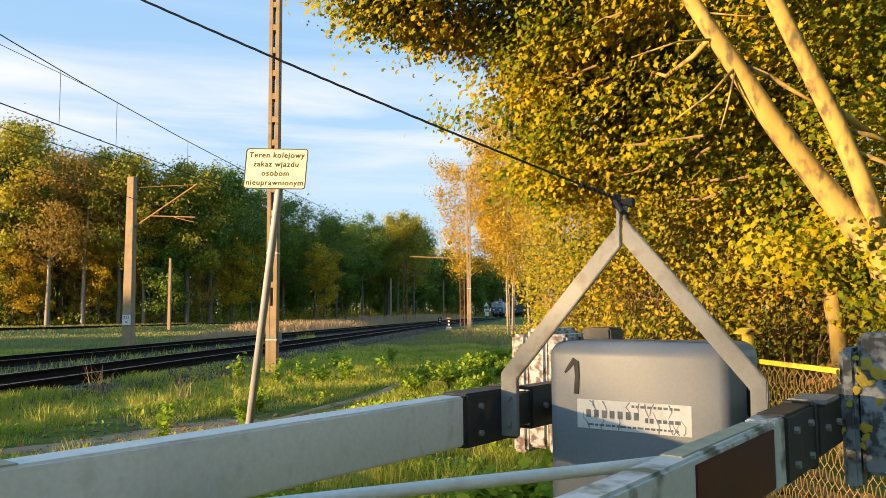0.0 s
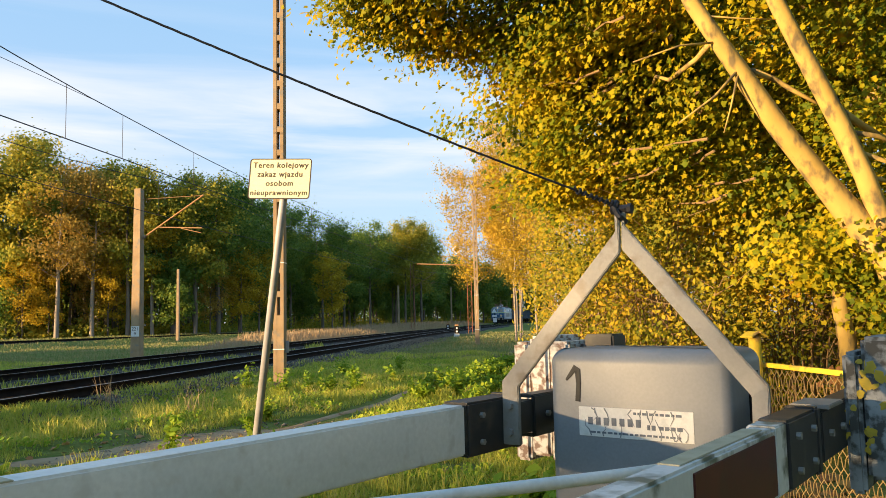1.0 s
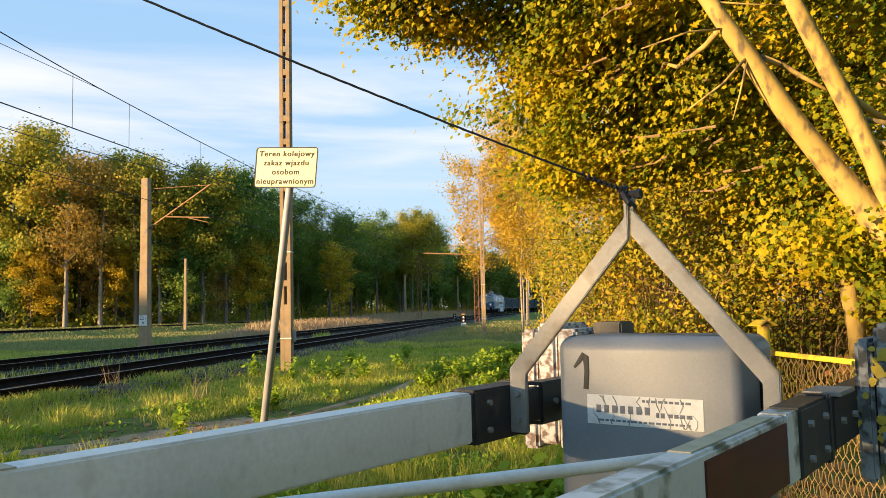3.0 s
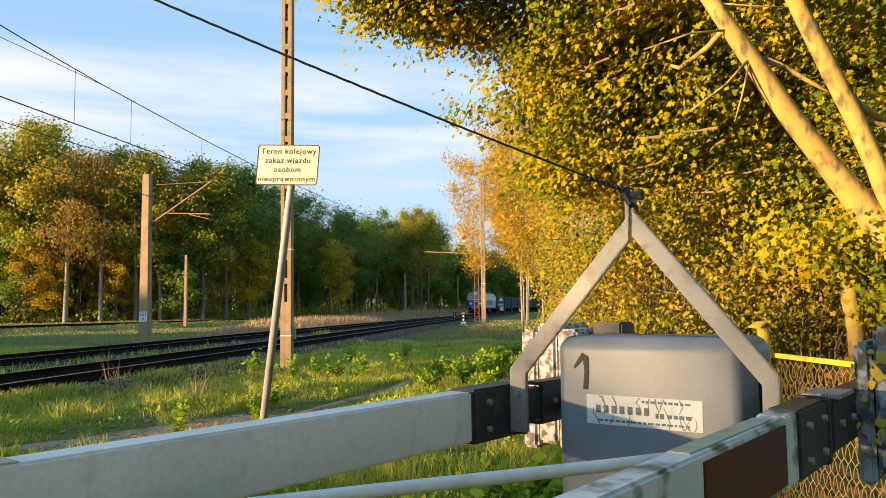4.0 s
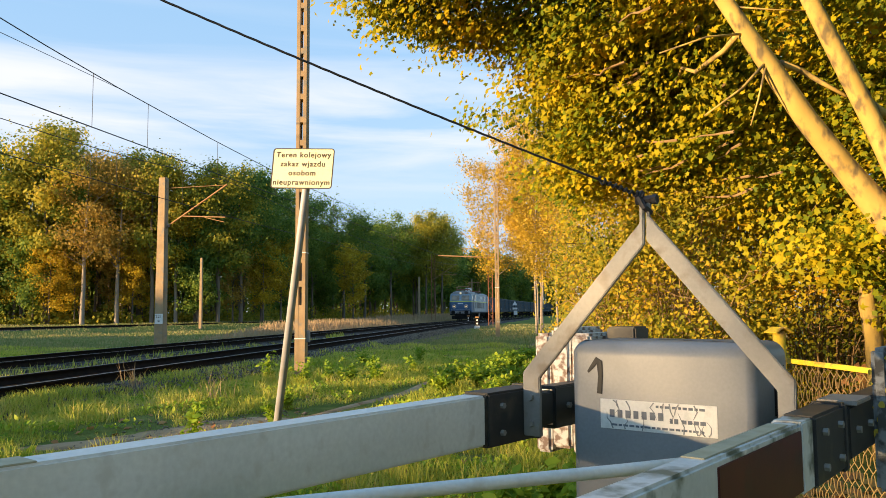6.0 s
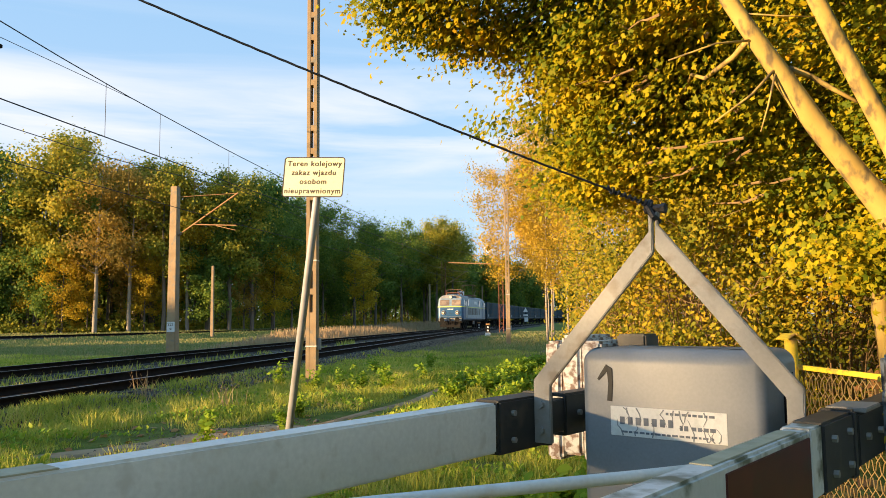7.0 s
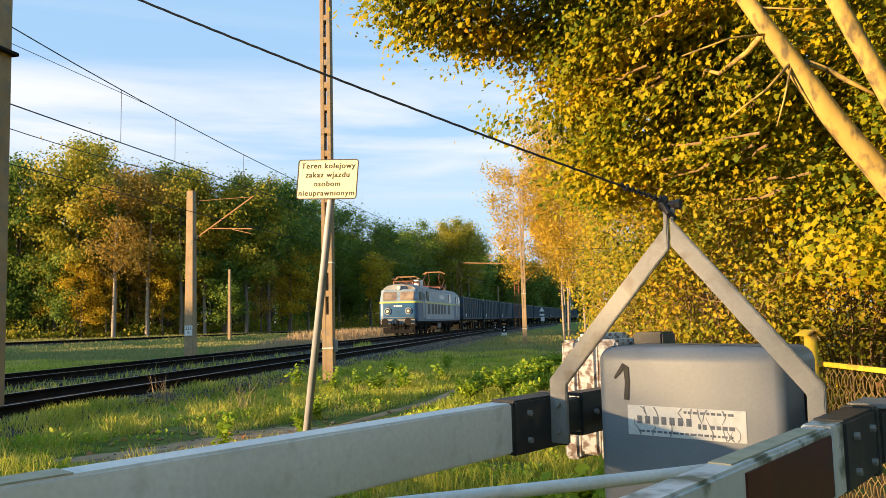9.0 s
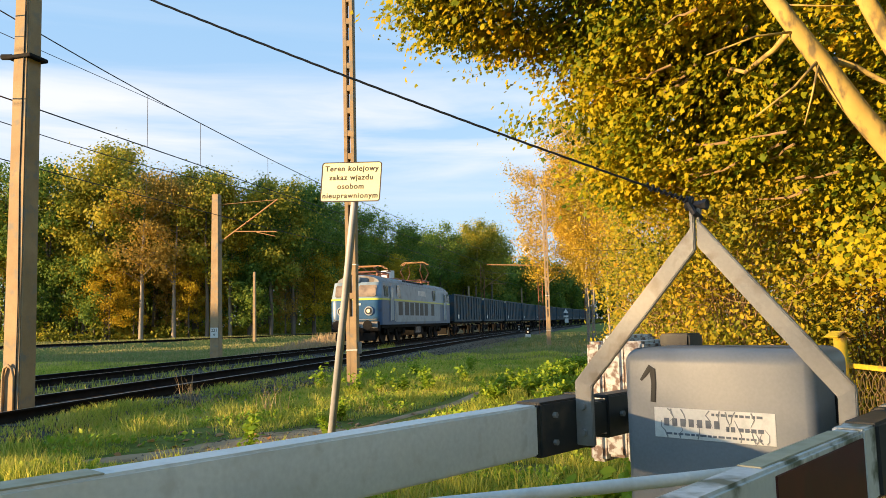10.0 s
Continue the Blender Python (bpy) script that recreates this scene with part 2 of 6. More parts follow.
    head_lamp=lamp_mat("lit_headlamp_lens", (1.0, 0.72, 0.38), 0.15),
    ground=None,
    maple=leaf_mat("maple_leaves", [(0.045, 0.075, 0.008), (0.13, 0.18, 0.012), (0.35, 0.31, 0.012), (0.55, 0.41, 0.015), (0.66, 0.31, 0.015)], 0.47, 0.9, each=0.5, drift=1.1),
    hedge=leaf_mat("yellow_hedge_leaves", [(0.05, 0.075, 0.012), (0.14, 0.16, 0.016), (0.31, 0.27, 0.02), (0.48, 0.34, 0.024), (0.50, 0.22, 0.02)], 0.42, 1.1, each=0.55, drift=1.1),
    birch=leaf_mat("birch_leaves", [(0.30, 0.22, 0.02), (0.48, 0.33, 0.03), (0.58, 0.40, 0.05), (0.54, 0.30, 0.04)], 0.4, 0.3),
    green=leaf_mat("green_forest_leaves", [(0.06, 0.12, 0.03), (0.12, 0.20, 0.04), (0.21, 0.28, 0.045), (0.36, 0.38, 0.05)], 0.45, 0.25),
    olive=leaf_mat("olive_forest_leaves", [(0.14, 0.18, 0.03), (0.27, 0.28, 0.04), (0.46, 0.39, 0.045), (0.60, 0.41, 0.05)], 0.45, 0.25),
    amber=leaf_mat("amber_forest_leaves", [(0.24, 0.18, 0.02), (0.42, 0.29, 0.025), (0.60, 0.42, 0.03), (0.66, 0.52, 0.035)], 0.45, 0.25),
    brown=leaf_mat("brown_forest_leaves", [(0.25, 0.19, 0.05), (0.40, 0.27, 0.06), (0.52, 0.34, 0.065), (0.36, 0.32, 0.07)], 0.45, 0.25),
    grass=leaf_mat("meadow_grass", [(0.19, 0.25, 0.045), (0.42, 0.46, 0.065), (0.64, 0.58, 0.11), (0.76, 0.58, 0.25)], 0.60, 0.6),
    # Short dull grass, its colour lowered further for the shade on the meadow.
    meadow=leaf_mat("shade_dulled_meadow_grass", [(0.13, 0.17, 0.06), (0.21, 0.24, 0.08), (0.33, 0.30, 0.13), (0.44, 0.32, 0.18)], 0.4, 0.3),
    dry_grass=leaf_mat("dry_grass", [(0.34, 0.22, 0.12), (0.42, 0.29, 0.17), (0.46, 0.34, 0.20), (0.30, 0.24, 0.10)], 0.3, 0.2),
    weed=leaf_mat("weed_leaves", [(0.12, 0.22, 0.02), (0.22, 0.34, 0.03), (0.36, 0.44, 0.04), (0.52, 0.48, 0.06)], 0.45, 0.8),
    fallen=leaf_mat("fallen_leaves", [(0.25, 0.10, 0.04), (0.38, 0.18, 0.06), (0.45, 0.28, 0.08)], 0.1, 2),
)


# ---- mesh helpers ----
def part(name, bm, material, parent, label="", smooth=False):
    me = bpy.data.meshes.new(name)
    bm.to_mesh(me)
    bm.free()
    me.materials.append(material)
    if smooth:
        me.shade_smooth()
    ob = new(name, me)
    ob.parent = parent
    if label:
        tagged(ob, label)
    return ob


def thing(name, label, category, group="", at=None, kind=""):
    ob = new(name)
    ob.empty_display_size = 0.1
    if at is not None:
        ob.matrix_basis = at
    return tagged(ob, label, category, group, kind)


def slab(bm, size, m=Matrix(), bevel=0.0):
    """A box of the given size, centred on m, with rounded edges."""
    t = bmesh.new()
    bmesh.ops.create_cube(t, size=1.0, matrix=Matrix.Diagonal((*size, 1)))
    if bevel:
        bmesh.ops.bevel(t, geom=t.edges[:], offset=bevel, segments=2, affect="EDGES")
    bmesh.ops.transform(t, matrix=m, verts=t.verts)
    merge(bm, t)


def merge(bm, t):
    me = bpy.data.meshes.new("tmp")
    t.to_mesh(me)
    t.free()
    bm.from_mesh(me)
    bpy.data.meshes.remove(me)


def rod(bm, points, radii, sides=8, cap=True):
    """A tube along points with a radius at each."""
    pts = [Vector(p) for p in points]
    if not isinstance(radii, (list, tuple)):
        radii = [radii] * len(pts)
    rings = []
    ref = None
    for i, p in enumerate(pts):
        d = (pts[min(i + 1, len(pts) - 1)] - pts[max(i - 1, 0)]).normalized()
        if ref is None:
            ref = d.orthogonal().normalized()
        ref = (ref - d * ref.dot(d)).normalized()
        side = d.cross(ref)
        rings.append([bm.verts.new(p + (ref * math.cos(a) + side * math.sin(a)) * radii[i]) for a in [2 * math.pi * k / sides for k in range(sides)]])
    for a, b in zip(rings, rings[1:]):
        for k in range(sides):
            bm.faces.new((a[k], a[(k + 1) % sides], b[(k + 1) % sides], b[k]))
    if cap:
        bm.faces.new(rings[0][::-1])
        bm.faces.new(rings[-1])


def disc(bm, m, radius, depth, sides=20):
    t = bmesh.new()
    bmesh.ops.create_cone(t, cap_ends=True, segments=sides, radius1=radius, radius2=radius, depth=depth, matrix=m)
    merge(bm, t)


def np_mesh(name, verts, faces, material, parent=None, smooth=False):
    """faces: an (n, k) array of corner indices."""
    me = bpy.data.meshes.new(name)
    faces = np.asarray(faces, dtype=np.int32)
    k = faces.shape[1]
    me.vertices.add(len(verts))
    me.vertices.foreach_set("co", np.asarray(verts, dtype=np.float32).ravel())
    me.loops.add(faces.size)
    me.loops.foreach_set("vertex_index", faces.ravel())
    me.polygons.add(len(faces))
    me.polygons.foreach_set("loop_start", np.arange(0, faces.size, k, dtype=np.int32))
    me.update(calc_edges=True)
    me.validate()
    me.materials.append(material)
    if smooth:
        me.shade_smooth()
    ob = new(name, me)
    ob.parent = parent
    return ob


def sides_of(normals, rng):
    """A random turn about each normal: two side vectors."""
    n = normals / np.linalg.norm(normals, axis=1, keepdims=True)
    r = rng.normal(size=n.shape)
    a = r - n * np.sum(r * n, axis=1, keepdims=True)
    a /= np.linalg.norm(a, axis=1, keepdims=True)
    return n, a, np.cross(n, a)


def leaf_cloud(name, centres, normals, sizes, outline, material, parent, rng, curl=0.15):
    """One leaf of the outline (x, y in leaf units, a fan round its middle) at each centre."""
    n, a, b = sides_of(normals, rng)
    o = np.array(outline)
    k = len(o)
    ext = np.hypot(o[:, 0], o[:, 1])
    c = rng.uniform(-curl, curl * 2, len(centres))
    jag = rng.uniform(0.62, 1.25, (len(centres), k, 1))
    v = (centres[:, None, :] + sizes[:, None, None] * jag * (a[:, None, :] * o[None, :, 0:1] + b[:, None, :] * o[None, :, 1:2] - n[:, None, :] * (c[:, None] * ext[None, :] ** 2)[:, :, None]))
    v = np.concatenate([v, centres[:, None, :]], axis=1).reshape(-1, 3)
    base = np.arange(len(centres))[:, None, None] * (k + 1)
    tri = np.array([[i, (i + 1) % k, k] for i in range(k)])[None] + base
    return np_mesh(name, v, tri.reshape(-1, 3), material, parent)


MAPLE = [(0, -0.32), (0.42, -0.36), (0.42, 0.0), (0.66, 0.24), (0.32, 0.38), (0, 0.78), (-0.32, 0.38), (-0.66, 0.24), (-0.42, 0.0), (-0.42, -0.36)]
OVAL = [(0, -0.5), (0.3, -0.15), (0.26, 0.2), (0, 0.55), (-0.26, 0.2), (-0.3, -0.15)]
CLUMP = [(0.1, -0.55), (0.5, -0.2), (0.3, 0.5), (-0.35, 0.45), (-0.5, -0.15)]
DIAMOND = [(0, -0.5), (0.36, 0.05), (0, 0.5), (-0.36, -0.05)]


def quad_cloud(name, centres, normals, sizes, material, parent, rng):
    """Small uneven leaf tufts, a quad each."""
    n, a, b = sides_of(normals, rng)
    s = sizes[:, None]
    j = rng.uniform(0.6, 1.25, (len(centres), 4))
    v = np.stack([centres + a * s * 0.55 * j[:, 0:1], centres + b * s * 0.45 * j[:, 1:2], centres - a * s * 0.55 * j[:, 2:3], centres - b * s * 0.45 * j[:, 3:4]], axis=1)
    return np_mesh(name, v.reshape(-1, 3), np.arange(len(centres) * 4).reshape(-1, 4), material, parent)


# ---- the lie of the land ----
def far_x(y):
    """The middle of the far running track."""
    return -11.53 + 0.105 * (y - 23.25) + 0.000237 * (y - 23.25) ** 2


def gap(y):
    t = min(1.0, max(0.0, (y - 30) / 50))
    return 4.65 - 0.8 * t * t * (3 - 2 * t)


def near_x(y):
    return far_x(y) + gap(y)


def third_x(y):
    return -34.1 + 0.42 * (y - 60)


RAIL = 0.38


def step(a, b, v):
    t = np.clip((v - a) / (b - a), 0, 1)
    return t * t * (3 - 2 * t)


def land(x, y):
    """The height of the ground."""
    x, y = np.asarray(x, dtype=float), np.asarray(y, dtype=float)
    f = -11.53 + 0.105 * (y - 23.25) + 0.000237 * (y - 23.25) ** 2
    z = 0.05 * np.sin(x * 0.55 + 1.3) * np.sin(y * 0.43) * step(6, 14, y) + 0.03 * np.sin(x * 1.7) * np.sin(y * 1.3 + 2)
    z = z - 0.12 * step(3.6, 2.2, np.abs(x - f - 2.2)) 
    t3 = -34.1 + 0.42 * (y - 60)
    z = z + 0.37 * step(7.5, 2.0, x - t3) * step(-60, -20, y)
    z = z + 0.25 * step(9, 25, f - x) * step(60, 90, y)
    return np.where(y > 240, z * 0.3, z)


def land_at(x, y):
    return float(land(x, y))


def ground_material():
    m = bpy.data.materials.new("grassy_ground")
    m.use_nodes = True
    n, l = m.node_tree.nodes, m.node_tree.links
    p = n["Principled BSDF"]
    co = n.new("ShaderNodeTexCoord")
    a, b, c = (n.new("ShaderNodeTexNoise") for _ in range(3))
    for x, s, d in ((a, 0.18, 5), (b, 2.3, 6), (c, 22, 5)):
        x.inputs["Scale"].default_value, x.inputs["Detail"].default_value = s, d
        l.new(co.outputs["Object"], x.inputs["Vector"])
    r1, r2 = n.new("ShaderNodeValToRGB"), n.new("ShaderNodeValToRGB")
    r1.color_ramp.elements[0].color, r1.color_ramp.elements[1].color = (0.11, 0.17, 0.035, 1), (0.23, 0.25, 0.07, 1)
    r2.color_ramp.elements[0].color, r2.color_ramp.elements[1].color = (0.09, 0.11, 0.025, 1), (0.26, 0.23, 0.07, 1)
    for r, x in ((r1, a), (r2, b)):
        r.color_ramp.elements[0].position, r.color_ramp.elements[1].position = 0.35, 0.65
        l.new(x.outputs["Fac"], r.inputs[0])
    mx = n.new("ShaderNodeMix")
    mx.data_type = "RGBA"
    l.new(c.outputs["Fac"], mx.inputs["Factor"])
    l.new(r1.outputs[0], mx.inputs["A"])
    l.new(r2.outputs[0], mx.inputs["B"])
    l.new(mx.outputs["Result"], p.inputs["Base Color"])
    p.inputs["Roughness"].default_value = 1.0
    p.inputs["Specular IOR Level"].default_value = 0.03
    bp = n.new("ShaderNodeBump")
    bp.inputs["Distance"].default_value = 0.05
    l.new(c.outputs["Fac"], bp.inputs["Height"])
    l.new(bp.outputs[0], p.inputs["Normal"])
    return m


def build_ground():
    def axis(lo, hi, dense_lo, dense_hi, fine, grow):
        v = list(np.arange(dense_lo, dense_hi, fine))
        s = fine
        while v[-1] < hi:
            s *= grow
            v.append(v[-1] + s)
        s = fine
        while v[0] > lo:
            s *= grow
            v.insert(0, v[0] - s)
        return np.array(v)
    xs, ys = axis(-2500, 2500, -40, 12, 0.5, 1.14), axis(-2500, 2500, -4, 60, 0.5, 1.14)
    gx, gy = np.meshgrid(xs, ys)
    z = land(gx, gy)
    v = np.stack([gx, gy, z], axis=-1).reshape(-1, 3)
    w = len(xs)
    i = (np.arange(len(ys) - 1)[:, None] * w + np.arange(w - 1)[None]).ravel()
    ob = np_mesh("ground", v, np.stack([i, i + 1, i + w + 1, i + w], axis=1), ground_material(), smooth=True)
    tagged(ob, "uneven grassy railway verge with bare patches", "ground", kind="structure")


def strip(name, xs, ys, zs, material, kind_label, cat):
    """A bed swept along y: xs(y) gives the rows across."""
    v, w = [], len(xs(ys[0]))
    for y in ys:
        v += [(x, y, z) for x, z in zip(xs(y), zs)]
    f = [(r * w + c, r * w + c + 1, (r + 1) * w + c + 1, (r + 1) * w + c) for r in range(len(ys) - 1) for c in range(w - 1)]
    ob = np_mesh(name, np.array(v), f, material)
    return tagged(ob, kind_label, cat, kind="structure")


def build_tracks():
    rng = np.random.default_rng(5)
    prof = [(-0.070, 0), (-0.070, 0.012), (-0.012, 0.032), (-0.012, 0.125), (-0.036, 0.135), (-0.036, 0.165), (0.036, 0.165), (0.036, 0.135), (0.012, 0.125), (0.012, 0.032), (0.070, 0.012), (0.070, 0)]
    for nm, fx, y0, y1, top, lab in (("far", far_x, -20, 330, RAIL, "far running"), ("near", near_x, -20, 330, RAIL, "near running"), ("third", third_x, -20, 100, 0.58, "siding")):
        ys = np.concatenate([np.arange(y0, 60, 1.5), np.arange(60, y1, 4.0)])
        strip("ballast_bed", lambda y: [fx(y) + o for o in (-2.15, -1.5, -0.5, 0.5, 1.5, 2.15)], ys, [top - 0.48, top - 0.20, top - 0.17, top - 0.17, top - 0.20, top - 0.48], M["ballast"], "dark grey stone ballast bed under the %s track" % lab, "ballast")
        track = thing("railway_track", "%s track with rusty dark rails on tarred sleepers" % lab, "railway track", "railway tracks", kind="structure")
        for side in (-0.753, 0.753):
            v, f = [], []
            k = len(prof)
            for y in ys:
                v += [(fx(y) + side + px, y, top - 0.165 + pz) for px, pz in prof]
            for r in range(len(ys) - 1):
                f += [(r * k + c, (r + 1) * k + c, (r + 1) * k + (c + 1) % k, r * k + (c + 1) % k) for c in range(k)]
            ob = np_mesh("rail", np.array(v), f, M["rail_web"], track)
            head = [(fx(y) + side + o, y, top + 0.002) for y in ys for o in (-0.030, 0.030)]
            np_mesh("running_surface", np.array(head), [(2 * r, 2 * r + 1, 2 * r + 3, 2 * r + 2) for r in range(len(ys) - 1)], M["rail_head"], ob)
        sl = bmesh.new()
        slab(sl, (2.5, 0.25, 0.14), bevel=0.015)
        me = bpy.data.meshes.new("sleeper")
        sl.to_mesh(me)
        sl.free()
        me.materials.append(M["sleeper"])
        y = 8.0
        while y < (86 if nm != "third" else 74):
            if nm != "third" or y > 52:
                ob = new("sleeper", me)
                ob.parent = track
                h = math.atan2(fx(y + 1) - fx(y), 1.0)
                ob.matrix_basis = pose(fx(y), y, top - 0.235, 0, 0, -math.degrees(h))
            y += 0.65
    # loose stones on the shoulder of the near bed
    n = 9000
    y = rng.uniform(12, 62, n) 
    off = np.where(rng.random(n) < 0.62, rng.uniform(0.9, 3.0, n), rng.uniform(-3.4, -0.9, n))
    x = np.array([near_x(v) for v in y]) + off
    bed = np.interp(np.abs(off), [1.55, 2.3, 2.6], [RAIL - 0.19, RAIL - 0.46, -0.2])
    z = np.maximum(bed, land(x, y)) + 0.005
    s = rng.uniform(0.02, 0.05, n)
    oct_ = np.array([(1, 0, 0), (0, 1, 0), (-1, 0, 0), (0, -1, 0), (0, 0, 1), (0, 0, -0.6)], dtype=float)
    tri = np.array([(0, 1, 4), (1, 2, 4), (2, 3, 4), (3, 0, 4), (1, 0, 5), (2, 1, 5), (3, 2, 5), (0, 3, 5)])
    v = np.stack([x, y, z], 1)[:, None, :] + oct_[None] * s[:, None, None] * rng.uniform(0.6, 1.3, (n, 6, 1))
    tagged(np_mesh("ballast_stones", v.reshape(-1, 3), (tri[None] + (np.arange(n) * 6)[:, None, None]).reshape(-1, 3), M["stone"]), "loose grey ballast stones along the near track", "stones", kind="stuff")


def build_path():
    """The trodden footpath along the verge."""
    pts = [(-5.3, 8.6), (-3.7, 9.7), (-2.4, 11.4), (-1.2, 15.0), (0.0, 20.0), (1.9, 30.0), (4.2, 44.0)]
    ys = np.linspace(0, len(pts) - 1, 60)
    rng = np.random.default_rng(8)
    v, f = [], []
    for i, t in enumerate(ys):
        k = min(int(t), len(pts) - 2)
        a, b = Vector(pts[k]), Vector(pts[k + 1])
        p = a.lerp(b, t - k)
        nrm = Vector((-(b - a).y, (b - a).x)).normalized()
        w = (0.12 + 0.93 * t if t < 1 else 1.05 if t < 1.9 else 0.20) * rng.uniform(0.75, 1.2)
        for o, dz in ((-1, -0.03), (-0.4, 0.012), (0.4, 0.012), (1, -0.03)):
            q = p + nrm * o * w
            v.append((q.x, q.y, land_at(q.x, q.y) + dz))
    f = [(r * 4 + c, r * 4 + c + 1, r * 4 + c + 5, r * 4 + c + 4) for r in range(len(ys) - 1) for c in range(3)]
    tagged(np_mesh("footpath", np.array(v), f, M["soil"], smooth=True), "narrow trodden path of bare sandy soil", "path", kind="structure")


def build_pebbles():
    rng = np.random.default_rng(19)
    n = 900
    x, y = rng.uniform(-4.6, -1.6, n), rng.uniform(8.6, 12.2, n)
    s = rng.uniform(0.006, 0.022, n) * np.where(rng.random(n) < 0.03, 2.6, 1.0)
    z = land(x, y) + 0.012
    ring = np.array([(1, 0, 0), (0, 1, 0), (-1, 0, 0), (0, -1, 0), (0, 0, 0.8), (0, 0, -0.6)], dtype=float)
    tri = np.array([(0, 1, 4), (1, 2, 4), (2, 3, 4), (3, 0, 4), (1, 0, 5), (2, 1, 5), (3, 2, 5), (0, 3, 5)])
    v = np.stack([x, y, z], 1)[:, None, :] + ring[None] * s[:, None, None] * rng.uniform(0.6, 1.3, (n, 6, 1))
    tagged(np_mesh("path_pebbles", v.reshape(-1, 3), (tri[None] + (np.arange(n) * 6)[:, None, None]).reshape(-1, 3), M["stone"]), "pebbles and clods scattered on the trodden soil", "stones", kind="stuff")


build_ground()
build_tracks()
build_path()
build_pebbles()

# ---- the crossing barrier ----
ANG = 37.0
U, N = Vector((math.sin(radians(ANG)), math.cos(radians(ANG)), 0)), Vector((math.cos(radians(ANG)), -math.sin(radians(ANG)), 0))
BOOM = Matrix(((N.x, U.x, 0, 0), (N.y, U.y, 0, 0), (0, 0, 1, 0), (0, 0, 0, 1)))    # x across, y along the boom towards its tail
TOP = 1.285


def T(x, y, z, rx=0, ry=0, rz=0):
    return pose(x, y, z, rx, ry, rz)


def words(text, size, m, material, parent, name="lettering", bold=0.0, spacing=1.0):
    c = bpy.data.curves.new(name, "FONT")
    c.body, c.size, c.extrude, c.align_x, c.align_y, c.offset = text, size, 0.0006, "CENTER", "CENTER", bold
    c.space_character = spacing
    c.materials.append(material)
    flat = bpy.data.objects.new("tmp", c)
    me = bpy.data.meshes.new_from_object(flat)
    bpy.data.objects.remove(flat)
    me.name = name
    me.transform(m)
    ob = new(name, me)
    ob.parent = parent
    return ob


def bolt(parent, m, r=0.011, name="bolt", material="dark_steel"):
    bm = bmesh.new()
    disc(bm, m, r, 0.012, 6)
    return part(name, bm, M[material], parent)


def build_barrier():
    root = thing("level_crossing_barrier", "white and red railway barrier boom frame with grey bracket and tail", "barrier", at=BOOM)
    for name, c0, c1, near, joint in (("boom_beam", -1.262, -1.192, -0.4, 1.67), ("boom_beam", -0.465, -0.415, -0.4, 1.685)):
        mid, w, h = (c0 + c1) / 2, c1 - c0, 0.128
        left = c0 < -1
        bm = bmesh.new()
        slab(bm, (w, joint - near, h), T(mid, (joint + near) / 2, TOP - h / 2), 0.005)
        beam = part(name, bm, M["white_paint"] if left else M["dirty_white"], root, "white painted hollow boom beam with red fields")
        # red fields, a skin 2 mm proud
        fields = [(-0.2, 0.555)] if left else [(1.17, 1.605), (0.2, 0.7)]
        for y0, y1 in fields:
            bm = bmesh.new()
            if left:
                slab(bm, (w * 0.9, y1 - y0, 0.003), T(mid, (y0 + y1) / 2, TOP + 0.0008), 0.001)
            else:
                slab(bm, (0.004, y1 - y0, h - 0.016), T(c1 + 0.001, (y0 + y1) / 2, TOP - h / 2 - 0.004), 0.001)
            part("worn_field" if left else "red_field", bm, M["rust_top" if left else "red_paint"], beam, "worn tan field on the beam top" if left else "dark red painted field")
        if not left:
            bm = bmesh.new()
            slab(bm, (w * 0.72, 0.42, 0.003), T(mid - 0.004, 1.36, TOP + 0.0008), 0.001)
            part("worn_top_field", bm, M["rust_top"], beam, "worn rusty field on the beam top")
            for y0, y1 in ((1.61, 1.685),):
                bm = bmesh.new()
                slab(bm, (w + 0.006, y1 - y0, h + 0.006), T(mid, (y0 + y1) / 2, TOP - h / 2), 0.003)
                part("end_sleeve", bm, M["dirty_white"], beam, "scuffed white end sleeve")
        # dark clamping section and tail arm
        bm = bmesh.new()
        slab(bm, (w + 0.016, 0.26, h + 0.012), T(mid, joint + 0.13, TOP - h / 2), 0.006)
        slab(bm, (w + 0.024, 0.03, h + 0.020), T(mid, joint + 0.245, TOP - h / 2), 0.005)
        clamp = part("clamp_section", bm, M["dark_steel"], root, "dark grey bolted clamp section")
        for dy in (0.06, 0.19):
            for dz in (0.03, 0.10):
                bolt(clamp, T(c1 + 0.012, joint + dy, TOP - dz, 0, 90), 0.008, material="grey_steel")
        bm = bmesh.new()
        tail = 2.36 if left else 2.33
        slab(bm, (0.012, 0.72, 0.115), T(c1 + 0.004, tail, TOP - 0.062), 0.003)
        slab(bm, (0.055, 0.72, 0.010), T(c1 - 0.022, tail, TOP - 0.006), 0.003)
        slab(bm, (0.055, 0.72, 0.010), T(c1 - 0.022, tail, TOP - 0.118), 0.003)
        slab(bm, (0.05, 0.14, 0.09), T(c1 - 0.022, tail - 0.40, TOP - 0.062), 0.003)
        arm = part("tail_arm", bm, M["dark_steel"], root, "dark steel channel arm")
        for dy in (0.07, 0.20, 0.32):
            bolt(arm, T(c1 + 0.014, tail - 0.36 + dy, TOP - 0.06, 0, 90), 0.009, material="grey_steel")
        if left:
            continue
        bm = bmesh.new()
        slab(bm, (0.085, 0.15, 0.010), T(mid + 0.01, 2.04, TOP + 0.006), 0.002)
        part("cover_plate", bm, M["grey_steel"], root, "grey steel cover plate")
